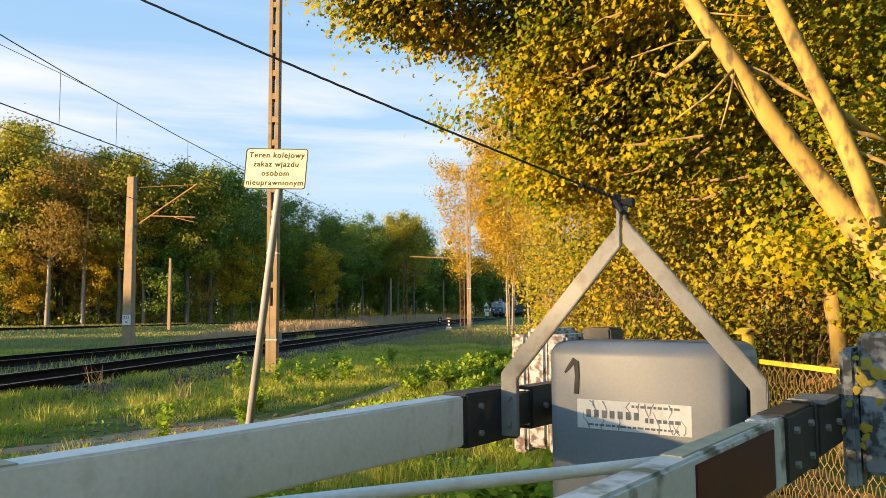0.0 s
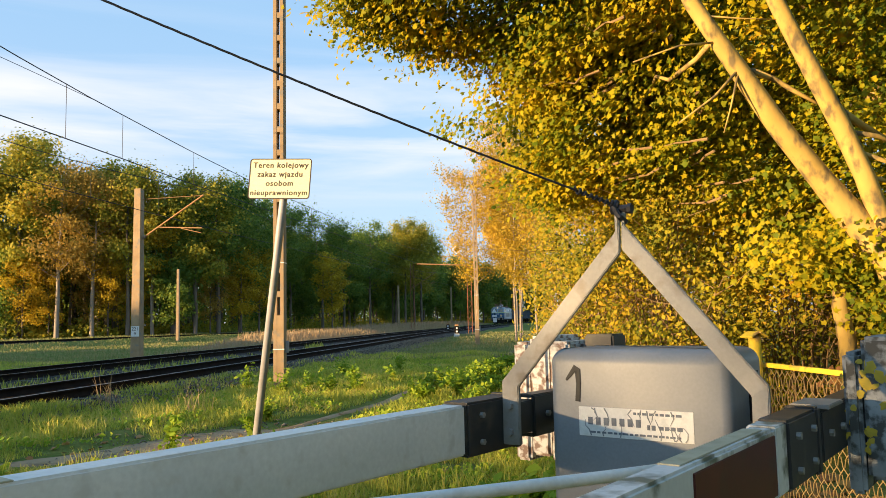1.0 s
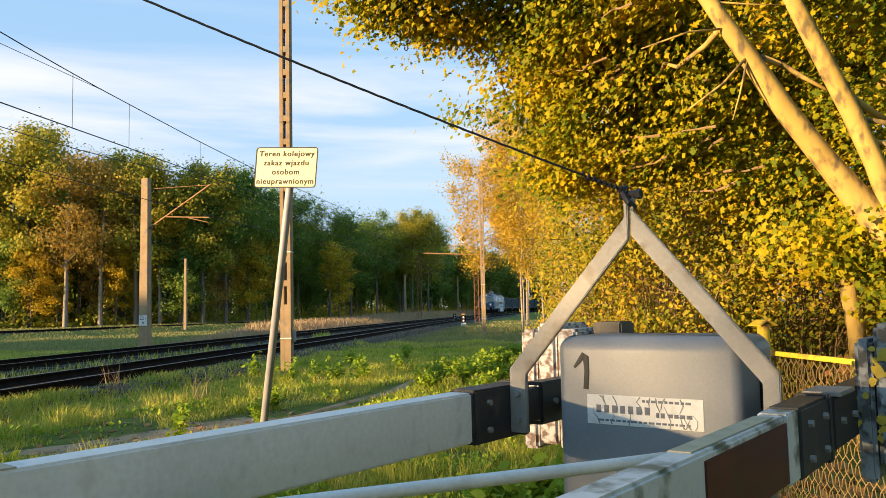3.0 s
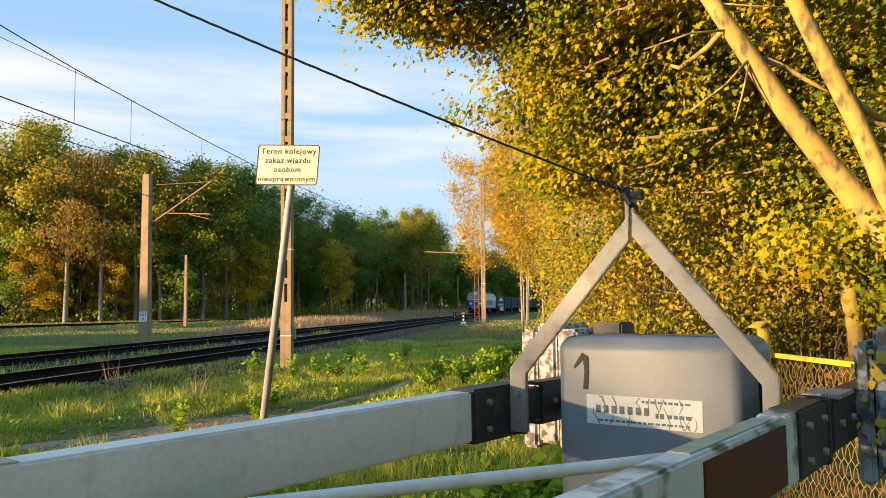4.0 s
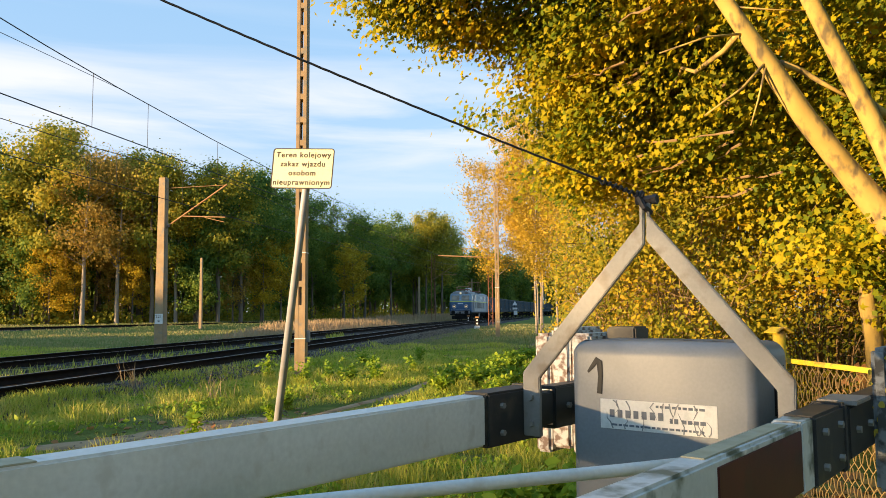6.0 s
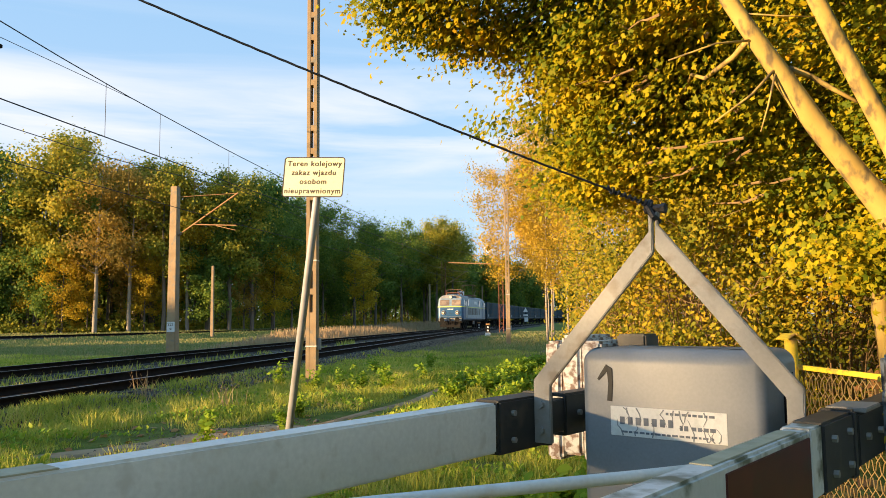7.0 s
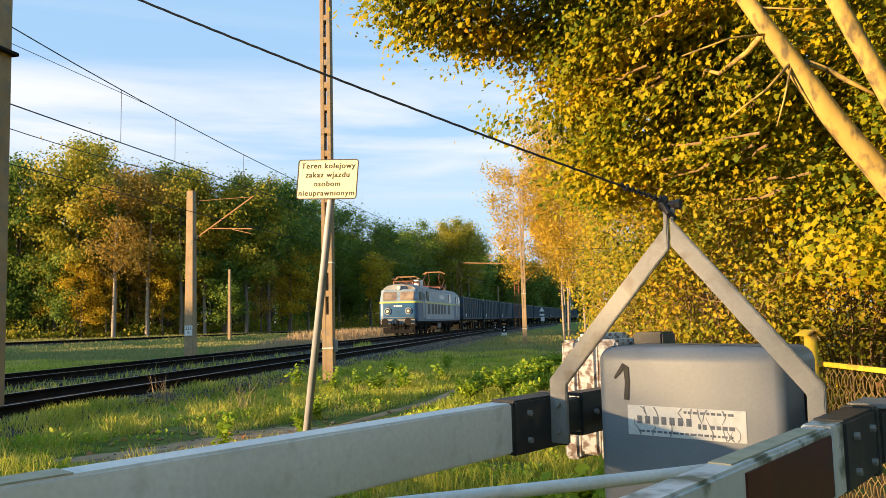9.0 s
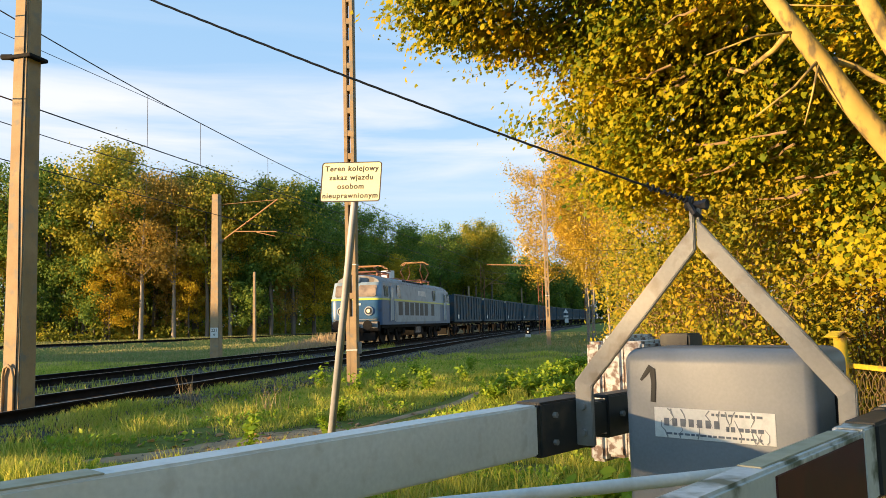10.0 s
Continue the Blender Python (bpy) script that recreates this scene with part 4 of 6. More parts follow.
    for fx, mm, cc, ys in ((near_x, near_m, near_c, (15.4, 17.6, 21.4, 26, 33, 41, 50, 60)), (far_x, far_m, far_c, (24.5, 29, 42, 50, 58, 66, 76, 88))):
        for y in ys:
            zt, zb = np.interp(y, [k[0] for k in mm], [k[1] for k in mm]), np.interp(y, [k[0] for k in cc], [k[1] for k in cc])
            bm = bmesh.new()
            rod(bm, [(fx(y), y, zb), (fx(y), y, zt)], 0.006, 4)
            tagged(part("dropper_wire", bm, M["wire"], None, "thin dropper between messenger and contact wire"), category="wire", group="droppers")


def build_signals():
    for x, y, s in ((-0.35, 98.0, 1.0), (0.55, 71.5, 1.0)):
        root = thing("dwarf_signal", "low black shunting signal with white edges beside the track", "signal", "dwarf signals", at=Matrix.Translation((x, y, -0.1)))
        bm = bmesh.new()
        slab(bm, (0.5, 0.4, 0.35), T(0, 0, 0.17), 0.03)
        part("foot", bm, M["plate_white"], root, "white painted foot")
        bm = bmesh.new()
        slab(bm, (0.42, 0.3, 0.75), T(0, 0, 0.70), 0.06)
        head = part("head", bm, M["under"], root, "black signal head")
        for z in (0.85, 0.55):
            bm = bmesh.new()
            disc(bm, T(0, -0.16, z, 90), 0.085, 0.03, 14)
            part("lens", bm, M["plate_white"], head, "pale round lens")
        bm = bmesh.new()
        slab(bm, (0.40, 0.28, 0.12), T(0, 0, 1.12), 0.04)
        part("cap", bm, M["arm_rust"], root)
    root = thing("track_marker", "small white triangular track marker with plates on a post", "marker", at=Matrix.Translation((8.4, 150, 0)))
    bm = bmesh.new()
    rod(bm, [(0, 0, 0), (0, 0, 3)], 0.06, 8)
    part("post", bm, M["under"], root)
    bm = bmesh.new()
    bmesh.ops.create_cone(bm, cap_ends=True, segments=3, radius1=0.55, radius2=0.55, depth=0.05, matrix=T(0, -0.1, 3.0, 90, 0, 0))
    part("triangle", bm, M["plate_white"], root)
    bm = bmesh.new()
    slab(bm, (0.9, 0.05, 0.35), T(0, -0.1, 2.1), 0.01)
    slab(bm, (0.7, 0.05, 0.8), T(0.1, -0.1, 1.3), 0.01)
    part("plate", bm, M["plate_white"], root)


build_line()
build_signals()


# ---- trees ----
def limbs(bm, rng, height, r0, spread, first=0.3, count=9, lean=(0, 0)):
    """A tapered, slightly crooked trunk and its limbs. Returns points on the limbs for the leaves."""
    trunk, tips = [], []
    for i in range(9):
        t = i / 8
        trunk.append(Vector((lean[0] * t * height + 0.02 * height * math.sin(t * 5 + rng.uniform(0, 6)) * t, lean[1] * t * height + 0.02 * height * math.cos(t * 4) * t, t * height * 0.94)))
    rod(bm, [trunk[0] - Vector((0, 0, 0.3))] + trunk, [r0 * 1.25] + [r0 * (1 - 0.88 * i / 8) for i in range(9)], 8)
    for k in range(count):
        t = first + (0.95 - first) * (k + rng.uniform(0.1, 0.9)) / count
        i = min(int(t * 8), 7)
        a = trunk[i].lerp(trunk[i + 1], t * 8 - i)
        ang = k * 2.4 + rng.uniform(-0.5, 0.5)
        reach = spread * (0.55 + 0.6 * math.sin(math.pi * min(1, (1.02 - t) / (1.02 - first) * 0.8 + 0.1))) * rng.uniform(0.75, 1.15)
        d = Vector((math.cos(ang), math.sin(ang), rng.uniform(0.25, 0.75)))
        pts = [a + d * reach * s + Vector((0, 0, 0.12 * reach * s * s)) + Vector(rng.normal(0, 0.03 * reach, 3)) * s for s in (0, 0.35, 0.7, 1.0)]
        rr = r0 * (1 - 0.85 * t) * 0.5
        rod(bm, pts, [rr, rr * 0.7, rr * 0.42, rr * 0.15], 5)
        tips += [pts[1].lerp(pts[2], 0.5), pts[2], pts[3], pts[2].lerp(pts[3], 0.5)]
        for q in range(2):
            b = pts[1].lerp(pts[2], rng.uniform(0, 1))
            e = b + Vector((rng.normal(0, 0.4), rng.normal(0, 0.4), rng.uniform(0.1, 0.6))) * reach * 0.6
            rod(bm, [b, b.lerp(e, 0.5) + Vector(rng.normal(0, 0.03, 3)) * reach, e], [rr * 0.4, rr * 0.25, rr * 0.08], 4)
            tips.append(e)
    tips.append(trunk[-1])
    return tips


def spray(rng, tips, per, blob, flat=0.75):
    """Leaf places and outward normals in uneven clumps round the tips."""
    c, n = [], []
    for p in tips:
        k = int(per * rng.uniform(0.55, 1.45))
        s = blob * rng.uniform(0.6, 1.3)
        o = rng.normal(size=(k, 3))
        c.append(np.array(p) + o * 0.56 * s * np.array([1, 1, flat]))
        n.append(o * 0.7 + rng.normal(0, 0.55, (k, 3)) + np.array([0, 0, 0.35]))
    return np.concatenate(c), np.concatenate(n)


def forest_tree(seed, height, r0, spread, first, leaf, per, size, name, label, bark="bark_dark", blob=1.06):
    rng = np.random.default_rng(seed)
    root = thing(name, label, "tree", "wood edge trees")
    bm = bmesh.new()
    tips = limbs(bm, rng, height, r0, spread, first, 15)
    part("trunk", bm, M[bark], root, smooth=True)
    c, n = spray(rng, tips, per, blob * spread / 2.6)
    quad_cloud("crown", c, n, rng.uniform(0.6, 1.3, len(c)) * size, M[leaf], root, rng)
    return root


def build_forest():
    kinds = [
        forest_tree(1, 18, 0.26, 3.6, 0.36, "green", 120, 0.27, "oak_tree", "dark green leafy tree at the wood's edge"),
        forest_tree(2, 19, 0.28, 3.8, 0.38, "green", 120, 0.28, "oak_tree", "tall dark green tree with a bare lower trunk"),
        forest_tree(3, 16, 0.22, 3.1, 0.34, "olive", 125, 0.24, "lime_tree", "olive and yellow tree turning in autumn"),
        forest_tree(4, 18, 0.24, 3.0, 0.36, "amber", 115, 0.23, "maple_tree", "amber autumn tree at the wood's edge", "bark_grey"),
        forest_tree(5, 16, 0.24, 2.9, 0.32, "brown", 85, 0.20, "hornbeam_tree", "brownish half-bare tree with visible grey limbs", "bark_grey"),
        forest_tree(6, 11, 0.14, 2.3, 0.22, "amber", 62, 0.25, "young_maple_tree", "low amber and orange young tree"),
        forest_tree(7, 9, 0.12, 2.4, 0.14, "green", 80, 0.27, "young_oak_tree", "low dark green understorey tree"),
        forest_tree(8, 10, 0.14, 2.2, 0.20, "brown", 62, 0.23, "young_beech_tree", "low russet understorey tree"),
        forest_tree(9, 18, 0.26, 3.7, 0.20, "green", 60, 0.52, "oak_tree", "dark green tree deep in the wood, with copies added out of view"),
        forest_tree(10, 17, 0.24, 3.4, 0.20, "olive", 60, 0.48, "lime_tree", "olive tree added out of view to block sky light"),
    ]
    rng = np.random.default_rng(77)
    used = set()

    def put(k, x, y, s):
        src = kinds[k]
        m = pose(x, y, land_at(x, y) - 0.05, 0, 0, rng.uniform(0, 360))
        if k not in used:
            used.add(k)
            src.matrix_basis = m
            ob = src
        else:
            ob = copy_thing(src, m)
        ob.scale = (s, s, s * rng.uniform(0.95, 1.08))
    # edge of the wood: from the west, round to the north behind the tracks
    line = [(-66, 76), (-55, 76), (-45, 78), (-35, 82), (-29, 96), (-25, 118), (-21, 142), (-14, 172), (-4, 205), (10, 235), (34, 262)]
    tall = [0, 2, 1, 4, 3, 0, 4, 2, 1, 4, 0, 1, 0, 2, 0, 1, 0, 1, 2, 0, 0, 1, 2, 0]
    i = 0
    for row, (back, gap_, low) in enumerate(((0.0, 6.2, False), (-3.0, 5.0, True), (8.0, 7.0, False))):
        for (x0, y0), (x1, y1) in zip(line, line[1:]):
            seg = Vector((x1 - x0, y1 - y0, 0))
            nrm = Vector((-seg.y, seg.x, 0)).normalized()
            steps = max(1, int(seg.length / gap_))
            for q in range(steps):
                f = (q + rng.uniform(0.2, 0.8)) / steps
                p = Vector((x0, y0, 0)) + seg * f + nrm * (back + rng.uniform(-2, 2))
                if low:
                    if rng.random() < (0.75 if p.y > 92 else 0.30):
                        far = p.y > 92
                        put(int(rng.choice([6, 6, 6] if far else [5, 7, 6, 5])), p.x - nrm.x * -4, p.y - nrm.y * -4, rng.uniform(0.55, 1.0))
                elif back > 0 or p.y > 88:
                    k = tall[i % len(tall)]
                    if p.y < 92:
                        k = (2, 0, 4, 2, 3, 0, 4, 2, 4, 3)[i % 10]
                    elif k > 1:
                        k = i % 2
                    if back > 12 or p.y > 135:
                        k = 8
                    put(k, p.x, p.y, rng.uniform(0.88, 1.1) * (1.16 if p.y < 92 else 0.92))
                    i += 1
    # the depth of the wood: leaves and trunks past counting
    n = 105000
    seg = rng.integers(0, len(line) - 1, n)
    f = rng.random(n)
    a, b = np.array(line)[seg], np.array(line)[seg + 1]
    d = b - a
    nr = np.stack([-d[:, 1], d[:, 0]], 1) / np.linalg.norm(d, axis=1, keepdims=True)
    xy = a + d * f[:, None] + nr * rng.uniform(9, 26, n)[:, None]
    top = 11.5 + 3.5 * np.sin(xy[:, 0] * 0.31) * np.sin(xy[:, 1] * 0.23 + 1)
    z = 0.2 + top * rng.random(n) ** 0.9
    ob = quad_cloud("deep_wood", np.column_stack([xy, z]), rng.normal(0, 0.6, (n, 3)) + np.array([0, 0, 0.4]), rng.uniform(0.3, 0.7, n), M["green"], None, rng)
    tagged(ob, "dark mass of leaves deep in the wood", "wood", kind="stuff")
    bm = bmesh.new()
    for k in range(170):
        j = int(rng.integers(0, len(line) - 1))
        p = Vector((*line[j], 0)).lerp(Vector((*line[j + 1], 0)), rng.random())
        q = Vector((line[j + 1][0] - line[j][0], line[j + 1][1] - line[j][1], 0)).normalized()
        p += Vector((-q.y, q.x, 0)) * rng.uniform(1, 14)
        rod(bm, [p, p + Vector((rng.normal(0, 0.4), rng.normal(0, 0.4), 13))], [rng.uniform(0.12, 0.25), 0.07], 6)
    tagged(part("wood_trunks", bm, M["bark_dark"], None, "slender dark trunks standing in the wood"), category="wood", kind="stuff")
    # low scrub along the edge
    n = 42000
    seg = rng.integers(0, len(line) - 1, n)
    f = rng.random(n)
    a, b = np.array(line)[seg], np.array(line)[seg + 1]
    d = b - a
    nr = np.stack([-d[:, 1], d[:, 0]], 1) / np.linalg.norm(d, axis=1, keepdims=True)
    xy = a + d * f[:, None] + nr * rng.uniform(-2.5, 5, n)[:, None]
    z = 0.1 + (0.9 + 1.6 * np.clip(np.sin(xy[:, 0] * 0.9) * np.sin(xy[:, 1] * 0.7) + 0.3, 0, 1)) * rng.random(n)
    ob = quad_cloud("edge_scrub", np.column_stack([xy, z]), rng.normal(0, 0.6, (n, 3)) + np.array([-0.3, -0.3, 0.4]), rng.uniform(0.2, 0.45, n), M["olive"], None, rng)
    tagged(ob, "low tangled scrub along the wood's edge", "scrub", kind="stuff")
    put(5, -17.0, 112, 1.0)                     # the tiered russet tree before the dark wood
    # the sunlit front of the western wood: kind, place, height
    tops = (18, 19, 16, 18, 16)
    for k, x, y, h in ((0, -50.5, 79, 18.5), (2, -46.8, 80, 19.5), (2, -43.4, 78, 20.6), (0, -41.2, 81, 18.0), (4, -39.0, 77, 17.4), (4, -36.4, 79, 16.8), (2, -36.6, 83, 18.3), (2, -33.2, 80, 16.8), (3, -31.4, 82, 16.4), (0, -30.0, 84, 15.6), (2, -27.2, 83, 17.8), (0, -25.6, 86, 17.2), (0, -24.6, 91, 17.6), (1, -54.5, 78, 19.0), (2, -58.0, 79, 18.5)):
        put(k, x, y, h / tops[k])
    for k, x, y, s in ((5, -42.4, 77, 0.72), (5, -40.3, 78, 0.62), (7, -37.2, 81, 0.80), (5, -35.2, 80, 0.70), (5, -33.4, 83, 0.75), (6, -29.0, 82, 0.90), (5, -23.6, 88, 0.80), (5, -22.6, 92, 0.95), (7, -26.5, 86, 0.80), (6, -44.6, 78, 0.90), (5, -46.5, 79, 0.80), (6, -49.0, 79, 0.9)):
        put(k, x, y, s)
    # the broad crown that closes the view over the tracks
    for x, y, s in ((-8.6, 150, 1.16), (-5.6, 152, 1.22), (-11.5, 156, 1.08), (-7.2, 156, 1.24)):
        put(2, x, y, s)
    for x, y, k, s in ((-17.5, 128, 0, 0.95), (-14.5, 141, 1, 0.95), (-11.0, 156, 0, 1.05), (-20.0, 122, 1, 0.9)):
        put(k, x, y, s)
    # trees behind the right-hand hedge, then unseen ones added to block sky light
    for x, y, k, s in ((9, 17, 0, 0.8), (13, 15, 2, 0.8), (16, 20, 0, 0.9), (8, 24, 2, 0.75), (12, 30, 0, 0.9), (15, 40, 2, 0.9), (9.5, 34, 2, 0.7), (19, 27, 1, 0.9), (17, 60, 0, 0.9), (22, 80, 1, 1), (26, 105, 0, 1), (30, 130, 1, 1), (34, 160, 8, 1), (38, 190, 8, 1), (9.5, 4, 8, 0.8), (11, -2, 9, 0.8), (13, 9, 8, 0.8), (9.5, -9, 8, 0.8), (15, -4, 8, 0.9), (7, -15, 9, 0.8), (3, -20, 8, 0.8)):
        put(k, x, y, s)


def build_birches():
    for x, y, h, seed, n in ((4.35, 52, 15.0, 21, 44), (1.86, 55, 12.5, 26, 30), (5.0, 56, 14.0, 22, 34), (6.4, 70, 14.0, 23, 26), (5.3, 48, 9.0, 24, 20), (7.5, 88, 14.0, 25, 22)):
        rng = np.random.default_rng(seed)
        root = thing("birch_tree", "slender golden birch with small sparse leaves", "tree", "birches by the track", at=Matrix.Translation((x, y, land_at(x, y))))
        bm = bmesh.new()
        tips = limbs(bm, rng, h, 0.085, 2.3, 0.34, n)
        part("trunk", bm, M["bark_birch"], root, "pale birch trunk with thin limbs", smooth=True)
        c, nn = spray(rng, tips, 82 if y < 57 else 45, 0.66, 1.0)
        quad_cloud("crown", c, nn, rng.uniform(0.6, 1.3, len(c)) * (0.12 if y < 57 else 0.16), M["birch"], root, rng)


def bent(a, b, rng, n=7, wob=0.05):
    a, b = Vector(a), Vector(b)
    return [a.lerp(b, i / (n - 1)) + Vector(rng.normal(0, wob, 3)) * math.sin(math.pi * i / (n - 1)) for i in range(n)]


def ellipsoid_clumps(rng, centre, radii, n, shell=0.45):
    o = rng.normal(size=(n, 3))
    o /= np.linalg.norm(o, axis=1, keepdims=True)
    return np.array(centre) + o * (shell + (1 - shell) * rng.random((n, 1)) ** 0.5) * np.array(radii)


def maple_tree():
    rng = np.random.default_rng(31)
    root = thing("maple_tree", "large maple with pale forked trunks and yellow-green autumn leaves", "tree")
    bm = bmesh.new()
    base = Vector((5.05, 7.55, -0.1))
    fork = Vector((4.25, 7.46, 2.02))
    t1 = [base, (4.72, 7.50, 0.9), fork, (3.907, 7.45, 2.393), (3.584, 7.42, 2.802), (3.206, 7.38, 3.293), (2.882, 7.34, 3.784), (2.624, 7.31, 4.166), (2.408, 7.28, 4.493), (2.1, 7.5, 5.4), (1.95, 7.8, 6.8)]
    rod(bm, t1, [0.24, 0.21, 0.185, 0.140, 0.112, 0.103, 0.094, 0.082, 0.076, 0.05, 0.03], 14)
    t2 = [fork, (4.13, 7.37, 2.245), (4.08, 7.35, 2.46), (3.966, 7.32, 2.782), (3.754, 7.28, 3.265), (3.516, 7.24, 3.749), (3.33, 7.21, 4.125), (3.171, 7.18, 4.447), (2.9, 7.3, 5.3), (2.75, 7.6, 6.8)]
    rod(bm, t2, [0.13, 0.105, 0.098, 0.092, 0.090, 0.086, 0.080, 0.076, 0.05, 0.03], 14)
    rod(bm, [(4.07, 7.32, 2.30), (4.06, 7.22, 2.31)], [0.055, 0.04], 10)
    part("trunk", bm, M["bark_pale"], root, "pale forked maple trunk", smooth=True)
    bm = bmesh.new()
    third = [(6.5, 9.3, -0.1), (6.2, 9.28, 1.4), (5.79, 9.25, 2.50), (5.392, 9.17, 3.444), (5.192, 9.13, 3.917), (4.96, 9.08, 4.524), (4.695, 9.03, 5.2), (4.4, 9.1, 6.4), (4.3, 9.2, 7.6)]
    rod(bm, third, [0.22, 0.19, 0.16, 0.145, 0.135, 0.125, 0.11, 0.08, 0.04], 12)
    rod(bm, [(6.3, 9.6, 2.0), (5.648, 9.45, 3.898), (5.274, 9.4, 4.588), (5.036, 9.35, 5.139), (4.8, 9.4, 6.2)], [0.14, 0.12, 0.11, 0.10, 0.06], 10)
    part("trunk_fork", bm, M["bark_pale"], root, "third maple stem in the shade", smooth=True)
    for q, r in (([(2.96, 7.33, 3.83), (3.19, 7.42, 3.78), (3.38, 7.42, 3.66), (3.58, 7.35, 3.50)], 0.034), ([(3.68, 7.26, 3.45), (4.0, 7.35, 3.27), (4.5, 7.6, 3.10)], 0.045), ([(3.80, 7.28, 3.20), (4.1, 7.3, 3.16), (4.6, 7.5, 3.02)], 0.030), ([(3.88, 7.29, 3.02), (4.2, 7.3, 2.90), (4.6, 7.5, 2.68)], 0.026), ([(3.95, 7.3, 2.78), (4.3, 7.4, 2.72), (4.7, 7.6, 2.62)], 0.024), ([(2.85, 7.3, 3.86), (2.55, 7.2, 3.55), (2.2, 7.2, 3.30)], 0.016), ([(2.83, 7.3, 3.84), (2.70, 7.2, 3.45), (2.62, 7.2, 3.2)], 0.012), ([(2.6, 7.28, 4.10), (2.25, 7.2, 4.05), (1.8, 7.2, 3.90)], 0.013), ([(2.5, 7.26, 4.36), (2.85, 7.2, 4.30), (3.2, 7.2, 4.28)], 0.009)):
        bm = bmesh.new()
        rod(bm, q, [r * (1 - 0.5 * k / (len(q) - 1)) for k in range(len(q))], 8)
        part("branch", bm, M["bark_pale"], root, "", smooth=True)
    bm = bmesh.new()
    rod(bm, [(4.08, 8.0, -0.1), (4.04, 7.98, 0.87), (4.016, 7.95, 1.212), (3.95, 7.92, 1.556), (3.96, 7.91, 1.75), (3.95, 8.05, 2.0)], [0.10, 0.088, 0.085, 0.080, 0.07, 0.03], 12)
    part("side_stem", bm, M["bark_pale"], root, "slim upright stem beside the hedge", smooth=True)
    # crown: clumps in a few broad swellings
    swell = [((3.9, 9.9, 5.5), (2.6, 1.6, 1.9), 880), ((1.45, 9.3, 5.25), (1.25, 1.2, 0.95), 340), ((-0.05, 9.2, 5.42), (1.25, 1.1, 0.62), 300), ((-0.3, 9.2, 6.2), (1.3, 1.2, 0.6), 90), ((2.3, 9.8, 4.0), (1.15, 1.3, 1.0), 340), ((5.2, 9.4, 3.3), (1.3, 1.6, 1.3), 240), ((1.9, 9.6, 7.2), (2.6, 2.4, 1.2), 200), ((4.8, 9.6, 7.4), (2.4, 2.2, 1.2), 200), ((3.6, 10.2, 3.2), (1.6, 1.2, 1.2), 240), ((1.5, 10.0, 3.65), (0.6, 0.8, 0.8), 130), ((0.5, 9.7, 3.9), (0.5, 0.4, 0.2), 22), ((1.0, 9.8, 4.2), (0.5, 0.6, 0.4), 60), ((4.05, 7.75, 2.05), (0.42, 0.25, 0.35), 26), ((4.42, 7.5, 1.75), (0.40, 0.25, 0.55), 24), ((3.55, 8.3, 1.9), (0.6, 0.4, 0.5), 20)]
    twig = bmesh.new()
    anchors = [Vector(p) for p in t1[3:] + t2[2:] + third[2:]]
    cs, ns = [], []
    for c0, rad, n in swell:
        pts = ellipsoid_clumps(rng, c0, rad, n)
        for j, p in enumerate(pts):
            if noise.noise(Vector(p) * 1.15) < -0.20:
                continue
            k = int(rng.uniform(42, 84))
            s = rng.uniform(0.18, 0.40)
            o = rng.normal(size=(k, 3)) * np.array([1, 1, 0.6])
            cs.append(p + o * s * 0.75)
            ns.append(rng.normal(0, 0.40, (k, 3)) + rng.normal(0, 0.35, 3) + np.array([-0.80, -0.55, 0.45]))
            if j % 22 == 0:
                a = min(anchors, key=lambda q: (q - Vector(p)).length + 0.6 * max(0, q.z - p[2]))
                rod(twig, bent(a.lerp(Vector(p), 0.55), p, rng, 6, 0.04), [0.016, 0.013, 0.010, 0.008, 0.006, 0.003], 5)
        a = min(anchors, key=lambda q: (q - Vector(c0)).length)
        limb = bmesh.new()
        if n > 130:
            rod(limb, bent(a, c0, rng, 7, 0.07), [0.032, 0.028, 0.023, 0.018, 0.014, 0.009, 0.005], 8)
            part("limb", limb, M["bark_pale"], root, smooth=True)
    # overhanging boughs towards the tracks
    for e in ((-0.75, 9.0, 5.55), (-0.1, 9.1, 5.05), (0.5, 9.2, 4.75), (-0.9, 9.2, 6.0), (1.0, 9.0, 4.55)):
        q = bent((2.3, 8.8, 5.7), e, rng, 8, 0.09)
        rod(twig, q, [0.035, 0.03, 0.025, 0.02, 0.015, 0.011, 0.008, 0.004], 5)
        for p in q[3:]:
            for _ in range(5):
                k = 11
                cs.append(np.array(p) + rng.normal(0, 0.17, 3) + rng.normal(0, 0.11, (k, 3)))
                ns.append(rng.normal(0, 0.75, (k, 3)) + np.array([-0.75, -0.55, 0.5]))
    tagged(part("twig", twig, M["twig"], root), kind="stuff")
    cs, ns = np.concatenate(cs), np.concatenate(ns)
    leaf_cloud("crown", cs, ns, rng.uniform(0.45, 1.25, len(cs)) * 0.064, MAPLE, M["maple"], root, rng, 0.55)


